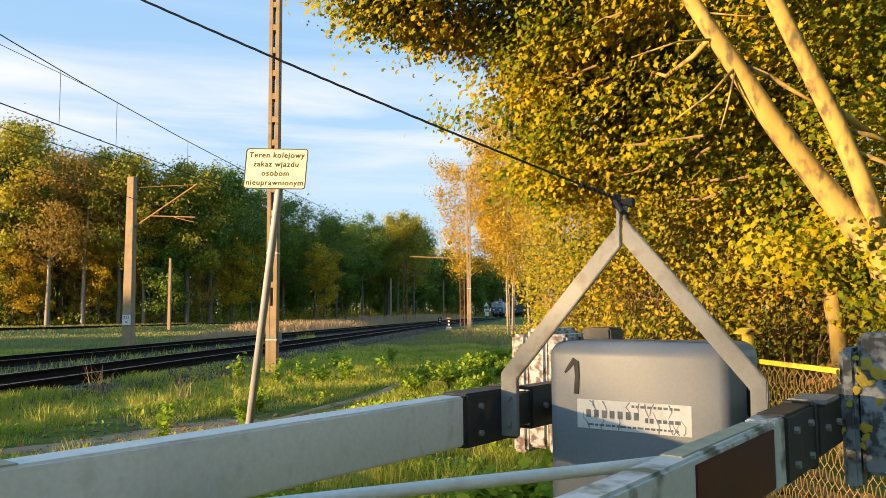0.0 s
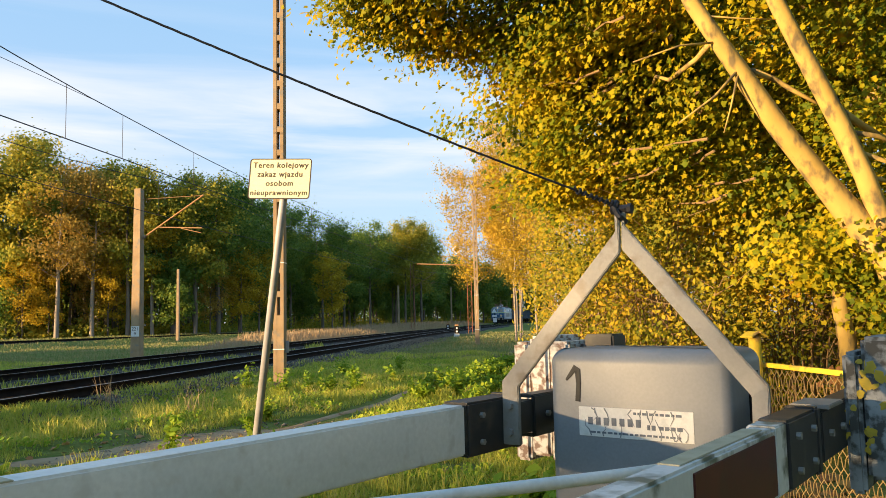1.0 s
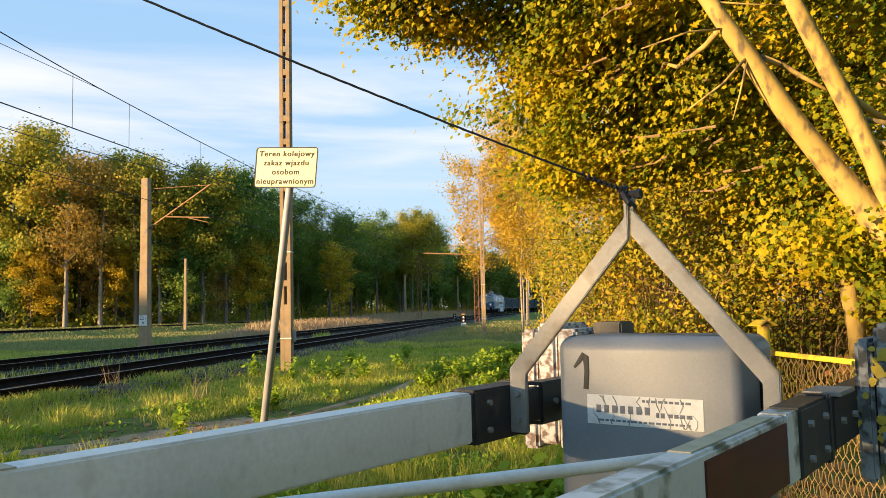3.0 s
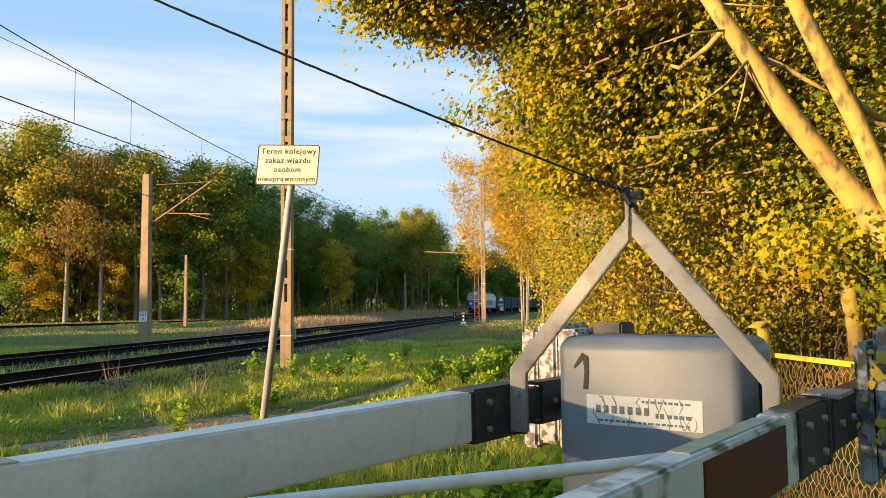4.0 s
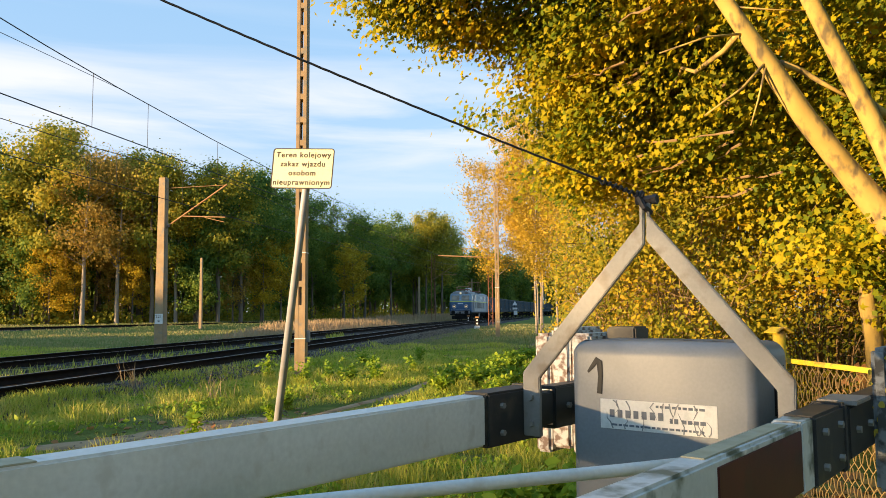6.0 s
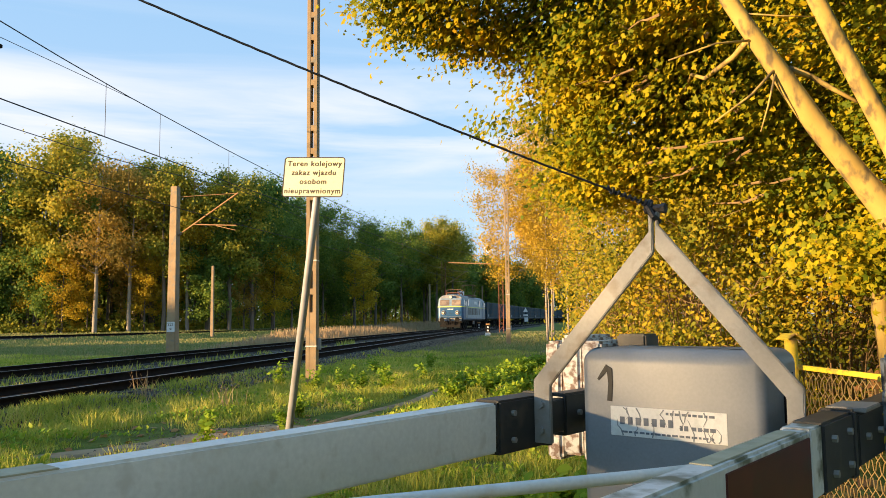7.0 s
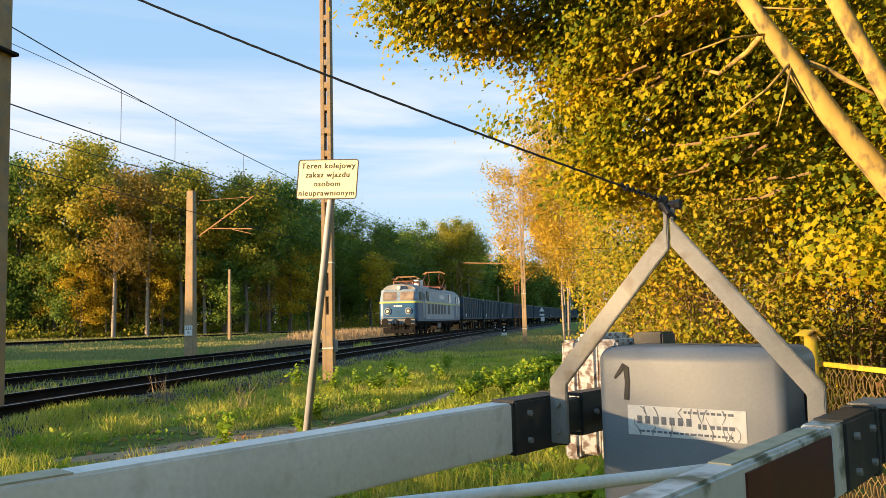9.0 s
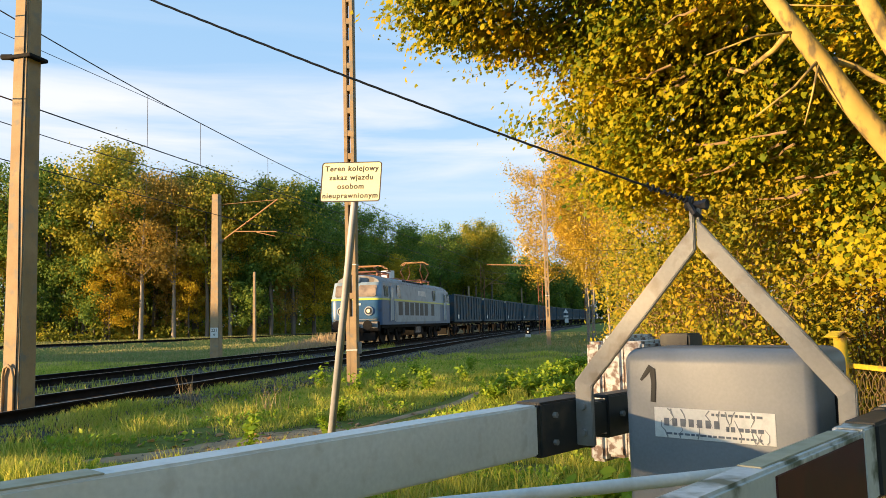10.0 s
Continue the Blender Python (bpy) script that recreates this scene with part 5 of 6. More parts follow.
def bush(name, label, at, radii, n, seed, leaf="hedge", size=0.028, stems=44):
    rng = np.random.default_rng(seed)
    root = thing(name, label, "bush", "hedge bushes", at=Matrix.Translation(at))
    bm = bmesh.new()
    cs, ns = [], []
    for k in range(stems):
        a = rng.uniform(0, 2 * math.pi)
        rr = rng.random() ** 0.5
        foot = Vector((math.cos(a) * radii[0] * 0.4 * rr, math.sin(a) * radii[1] * 0.4 * rr, -0.1))
        tip = Vector((math.cos(a) * radii[0] * rr * 1.05, math.sin(a) * radii[1] * rr * 1.05, 2 * radii[2] * (1.02 - 0.5 * rr ** 2) * rng.uniform(0.8, 1.05)))
        mid = foot.lerp(tip, 0.5) + Vector((-math.cos(a), -math.sin(a), 0.6)) * 0.18 * radii[0]
        pts = [foot, foot.lerp(mid, 0.6), mid, mid.lerp(tip, 0.55) + Vector(rng.normal(0, 0.08, 3)), tip]
        rod(bm, pts, [0.016, 0.014, 0.011, 0.008, 0.003], 5)
        for q in range(5):
            b = pts[2].lerp(pts[4], rng.random())
            e = b + Vector((rng.normal(0, 0.35), rng.normal(0, 0.35), rng.uniform(-0.1, 0.5)))
            rod(bm, [b, b.lerp(e, 0.5) + Vector(rng.normal(0, 0.05, 3)), e], [0.007, 0.005, 0.002], 4)
    part("stem", bm, M["twig"], root, "thin brown arching stems")
    pts = ellipsoid_clumps(rng, (0, 0, radii[2]), radii, int(n * 3.2), 0.5)
    for p in pts:
        if noise.noise(Vector(p) * 1.6 + Vector(at)) < -0.05 or p[2] < 0.25:
            continue
        k = int(rng.uniform(16, 32))
        cs.append(p + rng.normal(size=(k, 3)) * np.array([1, 1, 0.8]) * 0.15)
        ns.append(rng.normal(0, 0.45, (k, 3)) + rng.normal(0, 0.40, 3) + np.array([-0.75, -0.50, 0.45]))
    cs, ns = np.concatenate(cs), np.concatenate(ns)
    leaf_cloud("foliage", cs, ns, rng.uniform(0.5, 1.35, len(cs)) * size * 2.0, OVAL, M[leaf], root, rng, 0.2)


def build_hedge():
    bush("hazel_bush", "yellow-green autumn bush with thin arching stems", (2.6, 9.8, 0), (1.25, 1.2, 1.6), 420, 41)
    bush("hazel_bush", "tall yellow bush with dense leaves beside the track", (2.25, 12.0, 0), (1.0, 1.3, 1.75), 360, 42)
    bush("hazel_bush", "yellow-green autumn bush with thin arching stems", (4.2, 9.6, 0), (1.3, 1.2, 1.5), 380, 43)
    bush("hazel_bush", "yellow and green bush in the hedge shade", (5.9, 9.9, 0), (1.3, 1.2, 1.5), 320, 44)
    bush("hazel_bush", "tall golden bush behind the others", (3.0, 14.0, 0), (1.6, 1.6, 2.6), 420, 45)
    bush("hazel_bush", "tall green-yellow bush behind the others", (5.6, 13.0, 0), (1.9, 1.6, 2.7), 420, 46, "maple")
    bush("hazel_bush", "tall olive bush filling the hedge", (8.2, 12.0, 0), (1.9, 1.6, 3.0), 360, 47, "maple")
    bush("hazel_bush", "golden bush farther along the hedge", (4.3, 19.0, 0), (1.3, 2.0, 2.0), 300, 48)
    bush("low_bush", "low russet bush at the hedge foot", (4.9, 7.9, 0), (0.9, 0.6, 0.62), 130, 49, "fallen", 0.04, 16)


def build_shade():
    """An unseen grove and shrubs, added towards the sun to shade verge, barrier and hedge."""
    d, p = Vector((0.89, 0.45, 0)), Vector((-0.45, 0.89, 0))
    tree = forest_tree(61, 5, 0.10, 2.2, 0.08, "green", 70, 0.34, "shade_tree", "leafy green tree added out of view to shade the verge")
    spots = [p * s + d * (-45 + 3 * (k % 2)) for k, s in enumerate((22, 24.6, 27.2, 29.8, 32.4, 35, 37.6, 40.2, 43, 46, 49, 52, 55))]
    tree.matrix_basis = Matrix.Translation(spots[0])
    for k, q in enumerate(spots[1:]):
        copy_thing(tree, Matrix.Translation(q) @ pose(0, 0, 0, 0, 0, 47 * k))
    # Shrubs added behind the viewpoint: their leaves filter the sun on hedge and barrier.
    bush("shade_shrub", "leafy shrub added out of view to shade the hedge", (-17.3, -3.3, 0), (1.9, 1.9, 1.85), 120, 62, "green", 0.05)
    bush("shade_shrub", "broad leafy shrub added out of view to dim the barrier", (-15.5, -7.75, 0), (2.5, 2.3, 2.6), 265, 60, "green", 0.05)


build_forest()
build_shade()
build_birches()
maple_tree()
build_hedge()


# ---- fence beside the barrier ----
def build_fence():
    root = thing("mesh_fence", "low wire mesh fence with a yellow top rail", "fence")
    a, b = Vector((2.10, 5.42, 1.165)), Vector((2.33, 2.90, 1.165))
    d = (b - a).normalized()
    bm = bmesh.new()
    slab(bm, ((b - a).length, 0.035, 0.030), Matrix.Translation((a + b) / 2) @ Vector((1, 0, 0)).rotation_difference(d).to_matrix().to_4x4(), 0.004)
    part("top_rail", bm, M["yellow"], root, "yellow painted top rail")
    bm = bmesh.new()
    for k in range(2):
        q = a.lerp(b, k)
        rod(bm, [(q.x, q.y, -0.2), (q.x, q.y, 1.15)], 0.03, 8)
    part("post", bm, M["yellow"], root)
    bm = bmesh.new()
    L = (b - a).length
    for s in (1, -1):
        x = -1.2
        while x < L + 1.2:
            p0, p1 = (x, 1.14), (x + s * 0.75, 0.05)
            pts = []
            for i in range(23):
                t = i / 22
                xx = p0[0] + (p1[0] - p0[0]) * t
                if 0 <= xx <= L:
                    q = a + d * xx
                    pts.append((q.x + 0.006 * (1 if i % 2 else -1) * s, q.y, p0[1] + (p1[1] - p0[1]) * t))
            if len(pts) > 1:
                rod(bm, pts, 0.0028, 4)
            x += 0.068
    part("wire_mesh", bm, M["mesh_wire"], root, "rusty diamond wire mesh")
    post = thing("yellow_marker_post", "short yellow post with a slanted cap by the fence", "post")
    bm = bmesh.new()
    q = (2.035, 5.23)
    rod(bm, [(q[0], q[1], -0.1), (q[0], q[1], 1.36)], 0.040, 14)
    part("tube", bm, M["yellow"], post, smooth=True)
    bm = bmesh.new()
    for sx in (-1, 1):
        slab(bm, (0.075, 0.12, 0.010), pose(q[0] + sx * 0.030, q[1], 1.368, 0, sx * 28, 20), 0.003)
    part("cap", bm, M["yellow"], post, "slanted yellow cap")
    rng = np.random.default_rng(4)
    for k in range(16):
        bm = bmesh.new()
        s = rng.uniform(0.6, 1.1)
        x, y = 1.35 + rng.uniform(-0.35, 0.5), 3.1 + rng.uniform(-0.4, 0.7)
        slab(bm, (0.24 * s, 0.12 * s, 0.07 * s), pose(x, y, 0.06 + rng.uniform(0, 0.12), rng.uniform(-20, 20), rng.uniform(-20, 20), rng.uniform(0, 180)), 0.012)
        tagged(part("brick", bm, M["brick"], None, "broken reddish brick lying in a heap"), category="brick", group="brick rubble")


build_fence()


# ---- grass and weeds ----
def blades(name, x, y, h, w, material, label, rng, lean=0.35):
    n = len(x)
    off = np.minimum(np.abs(x - far_x(y)), np.abs(x - near_line(y)))
    z = np.maximum(land(x, y), np.interp(off, [1.5, 2.15, 2.3], [RAIL - 0.2, RAIL - 0.48, -1])) - 0.02
    a = rng.uniform(0, 2 * math.pi, n)
    side = np.stack([np.cos(a), np.sin(a), np.zeros(n)], 1)
    b = rng.uniform(0, 2 * math.pi, n)
    bend = np.stack([np.cos(b), np.sin(b), np.zeros(n)], 1) * (rng.uniform(0.05, lean, n) * h)[:, None]
    p = np.stack([x, y, z], 1)
    up = np.array([0, 0, 1.0])
    v = np.stack([p - side * w[:, None] / 2, p + side * w[:, None] / 2, p + bend * 0.35 + up * (h * 0.55)[:, None] + side * w[:, None] * 0.4, p + bend * 0.35 + up * (h * 0.55)[:, None] - side * w[:, None] * 0.4, p + bend + up * (h * 0.97)[:, None]], 1)
    i = np.arange(n)[:, None] * 5
    tri = np.concatenate([i + np.array([[0, 1, 2]]), i + np.array([[0, 2, 3]]), i + np.array([[3, 2, 4]])], 1).reshape(-1, 3)
    ob = np_mesh(name, v.reshape(-1, 3), tri, M[material])
    return tagged(ob, label, "grass", kind="stuff")


PATH_LINE = [(-4.5, 9.1), (-3.7, 9.7), (-2.4, 11.4), (-1.2, 15.0), (0.0, 20.0), (1.9, 30.0), (4.2, 44.0)]


def off_path(x, y):
    best = np.full(len(x), 9.0)
    for (x0, y0), (x1, y1) in zip(PATH_LINE, PATH_LINE[1:]):
        dx, dy = x1 - x0, y1 - y0
        t = np.clip(((x - x0) * dx + (y - y0) * dy) / (dx * dx + dy * dy), 0, 1)
        best = np.minimum(best, np.hypot(x - x0 - t * dx, y - y0 - t * dy))
    return best


def off_track(x, y):
    f = far_x(y)
    t = np.clip((y - 30) / 50, 0, 1)
    nr = f + 4.65 - 0.8 * t * t * (3 - 2 * t)
    t3 = third_x(y)
    return np.minimum(np.minimum(np.abs(x - f), np.abs(x - nr)), np.abs(x - t3) + np.where(y > 95, 9, 0))


def near_line(y):
    t = np.clip((y - 30) / 50, 0, 1)
    return far_x(y) + 4.65 - 0.8 * t * t * (3 - 2 * t)


def build_grass():
    rng = np.random.default_rng(90)

    def scatter(n, x0, x1, y0, y1, power=1.6):
        u = rng.random(n) ** power
        y = y0 + (y1 - y0) * u
        x = rng.uniform(x0, x1, n) 
        return x, y
    # near verge
    y = 4.5 + 30 * rng.random(300000) ** 1.9
    x = -0.74 * y - 1.5 + rng.random(len(y)) * (0.92 * y + 3.0)
    patch = np.array([noise.noise(Vector((a * 0.55, b * 0.55, 0))) for a, b in zip(x, y)])
    keep = (off_track(x, y) > np.where(rng.random(len(x)) < 0.35, 1.45, np.where(x > near_line(y), np.where(y < 21, 1.0, 1.7), 2.2))) & (off_path(x, y) > np.where(y < 13, 0.66, 0.22) + 0.5 * patch) & (patch > -0.42)
    x, y, patch = x[keep], y[keep], patch[keep]
    h = (0.05 + 0.09 * rng.random(len(x)) + 0.18 * np.clip(patch, 0, 1)) * (0.7 + 0.4 * np.clip((y - 8) / 6, 0, 1))
    blades("verge_grass", x, y, h, 0.007 + 0.0006 * y, "grass", "uneven sunlit green grass of the railway verge", rng, 0.9)
    # taller tufts standing out of the verge
    n = 620
    ty = 6.5 + 17 * rng.random(n) ** 1.2
    tx = -0.72 * ty + rng.random(n) * (0.78 * ty + 0.5)
    keep = (off_track(tx, ty) > 1.9) & (off_path(tx, ty) > np.where(ty < 13, 1.0, 0.7))
    tx, ty = np.repeat(tx[keep], 46), np.repeat(ty[keep], 46)
    th = np.repeat(0.15 + 0.19 * rng.random(int(keep.sum())), 46) * rng.uniform(0.5, 1.1, len(tx))
    blades("grass_tufts", tx + rng.normal(0, 0.09, len(tx)), ty + rng.normal(0, 0.09, len(ty)), th, 0.006 + 0.0004 * ty, "grass", "taller tufts of sunlit grass in the verge", rng, 0.7)
    # farther meadow
    y = 30 + 60 * rng.random(60000) ** 1.3
    x = -0.76 * y + rng.random(len(y)) * 0.89 * y
    keep = (off_track(x, y) > 2.2)
    x, y = x[keep], y[keep]
    blades("far_grass", x, y, 0.06 + 0.13 * rng.random(len(x)), 0.010 + 0.0006 * y, "meadow", "rough grass beyond the tracks", rng)
    # dry reed-like strip beyond the far track
    y = 36 + 150 * rng.random(42000) ** 1.2
    f = far_x(y)
    x = f - 2.6 - 9 * rng.random(len(y)) * np.clip((y - 30) / 40, 0.15, 1)
    h = (0.35 + 0.75 * rng.random(len(x)) ** 2) * np.clip((f - x - 2.2) / 5, 0.25, 1) * np.where(y > 60, 1, 0.6)
    keep = rng.random(len(x)) < np.clip((y - 34) / 22, 0.15, 1)
    blades("dry_grass_strip", x[keep], y[keep], h[keep], 0.016 + 0.0006 * y[keep], "dry_grass", "tall dry tan grass beside the far track", rng)
    # weeds between the two running tracks
    y = 11 + 36 * rng.random(16000)
    x = near_line(y) - 2.32 + rng.normal(0, 0.30, len(y))
    keep = np.array([noise.noise(Vector((a * 0.4, b * 0.22, 3))) for a, b in zip(x, y)]) > -0.05
    blades("track_weeds", x[keep], y[keep], 0.14 + 0.16 * rng.random(int(keep.sum())), 0.008 + 0.0005 * y[keep], "grass", "patchy weeds between the two tracks", rng)
    # tufts of dry stalks in the near verge
    cx = [(-6.1, 14.0), (-4.3, 13.0)]
    xs, ys = [], []
    for a, b in cx:
        xs.append(a + rng.normal(0, 0.15, 34))
        ys.append(b + rng.normal(0, 0.15, 34))
    xs, ys = np.concatenate(xs), np.concatenate(ys)
    blades("dry_stalks", xs, ys, 0.25 + 0.4 * rng.random(len(xs)), np.full(len(xs), 0.010), "dry_grass", "tufts of dry brown stalks", rng, 0.6)


def build_weeds():
    rng = np.random.default_rng(17)

    def weed(x, y, h, n, name="weed_plant", label="leafy green weed standing in the verge"):
        root = thing(name, label, "weed", "verge weeds", at=Matrix.Translation((x, y, land_at(x, y) - 0.02)))
        bm = bmesh.new()
        cs, ns = [], []
        for k in range(n):
            tip = Vector((rng.normal(0, 0.22 * h), rng.normal(0, 0.22 * h), h * rng.uniform(0.6, 1.1)))
            pts = bent((rng.normal(0, 0.03), rng.normal(0, 0.03), 0), tip, rng, 5, 0.02)
            rod(bm, pts, [0.006, 0.005, 0.004, 0.003, 0.0015], 4)
            for j in range(9):
                p = pts[1].lerp(pts[4], rng.random()) if j else pts[4]
                cs.append(np.array(p)[None] + rng.normal(0, 0.045, (3, 3)))
                ns.append(rng.normal(0, 0.5, (3, 3)) + np.array([0, -0.2, 0.8]))
        part("stem", bm, M["weed"], root)
        cs, ns = np.concatenate(cs), np.concatenate(ns)
        leaf_cloud("leaves", cs, ns, rng.uniform(0.06, 0.13, len(cs)), OVAL, M["weed"], root, rng)
    for x, y, h, n in ((-3.35, 9.3, 0.42, 4), (-2.6, 10.4, 0.25, 3), (-2.9, 12.4, 0.3, 4), (-4.4, 17.2, 0.6, 5), (-3.6, 16.6, 0.55, 6), (-3.1, 17.2, 0.5, 6), (-2.6, 17.0, 0.5, 7), (-2.0, 16.8, 0.45, 6), (-2.3, 18.5, 0.5, 6), (-1.4, 19.5, 0.4, 6), (-3.0, 22.0, 0.55, 5), (-1.6, 24.0, 0.6, 5)):
        weed(x, y, h, n)
    for k in range(85):
        t = rng.random()
        x, y = -0.15 + 2.35 * t + rng.normal(0, 0.42), 14.8 + 10.5 * t + rng.normal(0, 0.9)
        if off_path(np.array([x]), np.array([y]))[0] > 0.5:
            weed(x, y, rng.uniform(0.18, 0.40), int(rng.integers(8, 13)), "nettle_clump", "dense clump of green nettles beside the path")
    for k in range(14):
        x, y = rng.uniform(0.1, 1.1), rng.uniform(3.6, 6.5)
        weed(x, y, rng.uniform(0.2, 0.4), 6, "weed_plant", "low leafy weed behind the barrier")
    # broad leaves low in the verge
    n = 34000
    y = 6 + 24 * rng.random(n) ** 1.25
    x = -0.74 * y + rng.random(n) * (0.86 * y + 0.5)
    patch = np.array([noise.noise(Vector((a * 0.9, b * 0.9, 7))) for a, b in zip(x, y)])
    keep = (off_track(x, y) > 1.8) & (off_path(x, y) > np.where(y < 13, 0.75, 0.25)) & (patch > -0.08)
    x, y, patch = x[keep], y[keep], patch[keep]
    c = np.stack([x, y, land(x, y) + rng.uniform(0.02, 0.10, len(x)) + 0.22 * np.clip(patch, 0, 1) * rng.random(len(x))], 1)
    ob = leaf_cloud("verge_herbs", c, rng.normal(0, 0.5, (len(x), 3)) + np.array([-0.7, -0.5, 0.5]), rng.uniform(0.04, 0.10, len(x)), OVAL, M["weed"], None, rng)
    tagged(ob, "low broad-leaved herbs among the verge grass", "herbs", kind="stuff")
    n = 300
    x, y = rng.uniform(-6, 2.5, n), 4 + 11 * rng.random(n)
    c = np.stack([x, y, land(x, y) + 0.03], 1)
    ob = leaf_cloud("fallen_leaves", c, rng.normal(0, 0.3, (n, 3)) + np.array([0, -0.2, 1.0]), rng.uniform(0.05, 0.11, n), MAPLE, M["fallen"], None, rng, 0.4)
    tagged(ob, "scattered brown and orange fallen leaves", "leaves", kind="stuff")
    n = 1500
    x, y = rng.uniform(0.7, 3.4, n), rng.uniform(2.4, 7.4, n)
    c = np.stack([x, y, land(x, y) + 0.03], 1)
    ob = leaf_cloud("leaf_litter", c, rng.normal(0, 0.3, (n, 3)) + np.array([0, -0.2, 1.0]), rng.uniform(0.06, 0.12, n), MAPLE, M["fallen"], None, rng, 0.4)
    tagged(ob, "brown leaf litter round the fence foot", "leaves", kind="stuff")


build_grass()
build_weeds()


# ---- the train ----
ARC_Y = np.arange(20.0, 620.0, 0.5)
ARC_S = np.concatenate([[0.0], np.cumsum(np.hypot(np.diff(ARC_Y), np.diff(far_x(ARC_Y))))])


def on_track(s):
    """The pose of a thing on the far track, s metres along it, its front towards the crossing."""
    y = float(np.interp(s, ARC_S, ARC_Y))
    slope = 0.105 + 0.000474 * (y - 23.25)
    return pose(far_x(y), y, RAIL, 0, 0, -math.degrees(math.atan(slope)))


def wheelset(parent, y, r=0.55):
    for sx in (-0.76, 0.76):
        bm = bmesh.new()
        disc(bm, T(sx, y, r, 0, 90), r, 0.13, 24)
        disc(bm, T(sx * 1.06, y, r, 0, 90), r * 0.35, 0.10, 14)
        part("wheel", bm, M["under"], parent)


def bogie(parent, y, n, wheel, gauge, name="bogie"):
    bm = bmesh.new()
    for sx in (-1.0, 1.0):
        slab(bm, (0.12, gauge * (n - 1) + 1.0, 0.28), T(sx, 0 + y, wheel + 0.12), 0.03)
        for k in range(n):
            slab(bm, (0.2, 0.34, 0.34), T(sx * 1.05, y + (k - (n - 1) / 2) * gauge, wheel), 0.03)
            rod(bm, [(sx * 1.05, y + (k - (n - 1) / 2) * gauge + 0.4, wheel - 0.1), (sx * 1.05, y + (k - (n - 1) / 2) * gauge + 0.4, wheel + 0.3)], 0.09, 8)
    slab(bm, (2.0, 0.5, 0.25), T(0, y, wheel + 0.15), 0.03)
    b = part(name, bm, M["under"], parent, "black oily bogie frame")
    for k in range(n):
        wheelset(b, y + (k - (n - 1) / 2) * gauge, wheel)


def buffers(parent, y, sgn):
    for sx in (-0.875, 0.875):
        bm = bmesh.new()
        disc(bm, T(sx, y + sgn * 0.28, 1.05, 90), 0.11, 0.45, 14)
        disc(bm, T(sx, y + sgn * 0.55, 1.05, 90), 0.26, 0.06, 18)
        part("buffer", bm, M["under"], parent, "black round buffer")


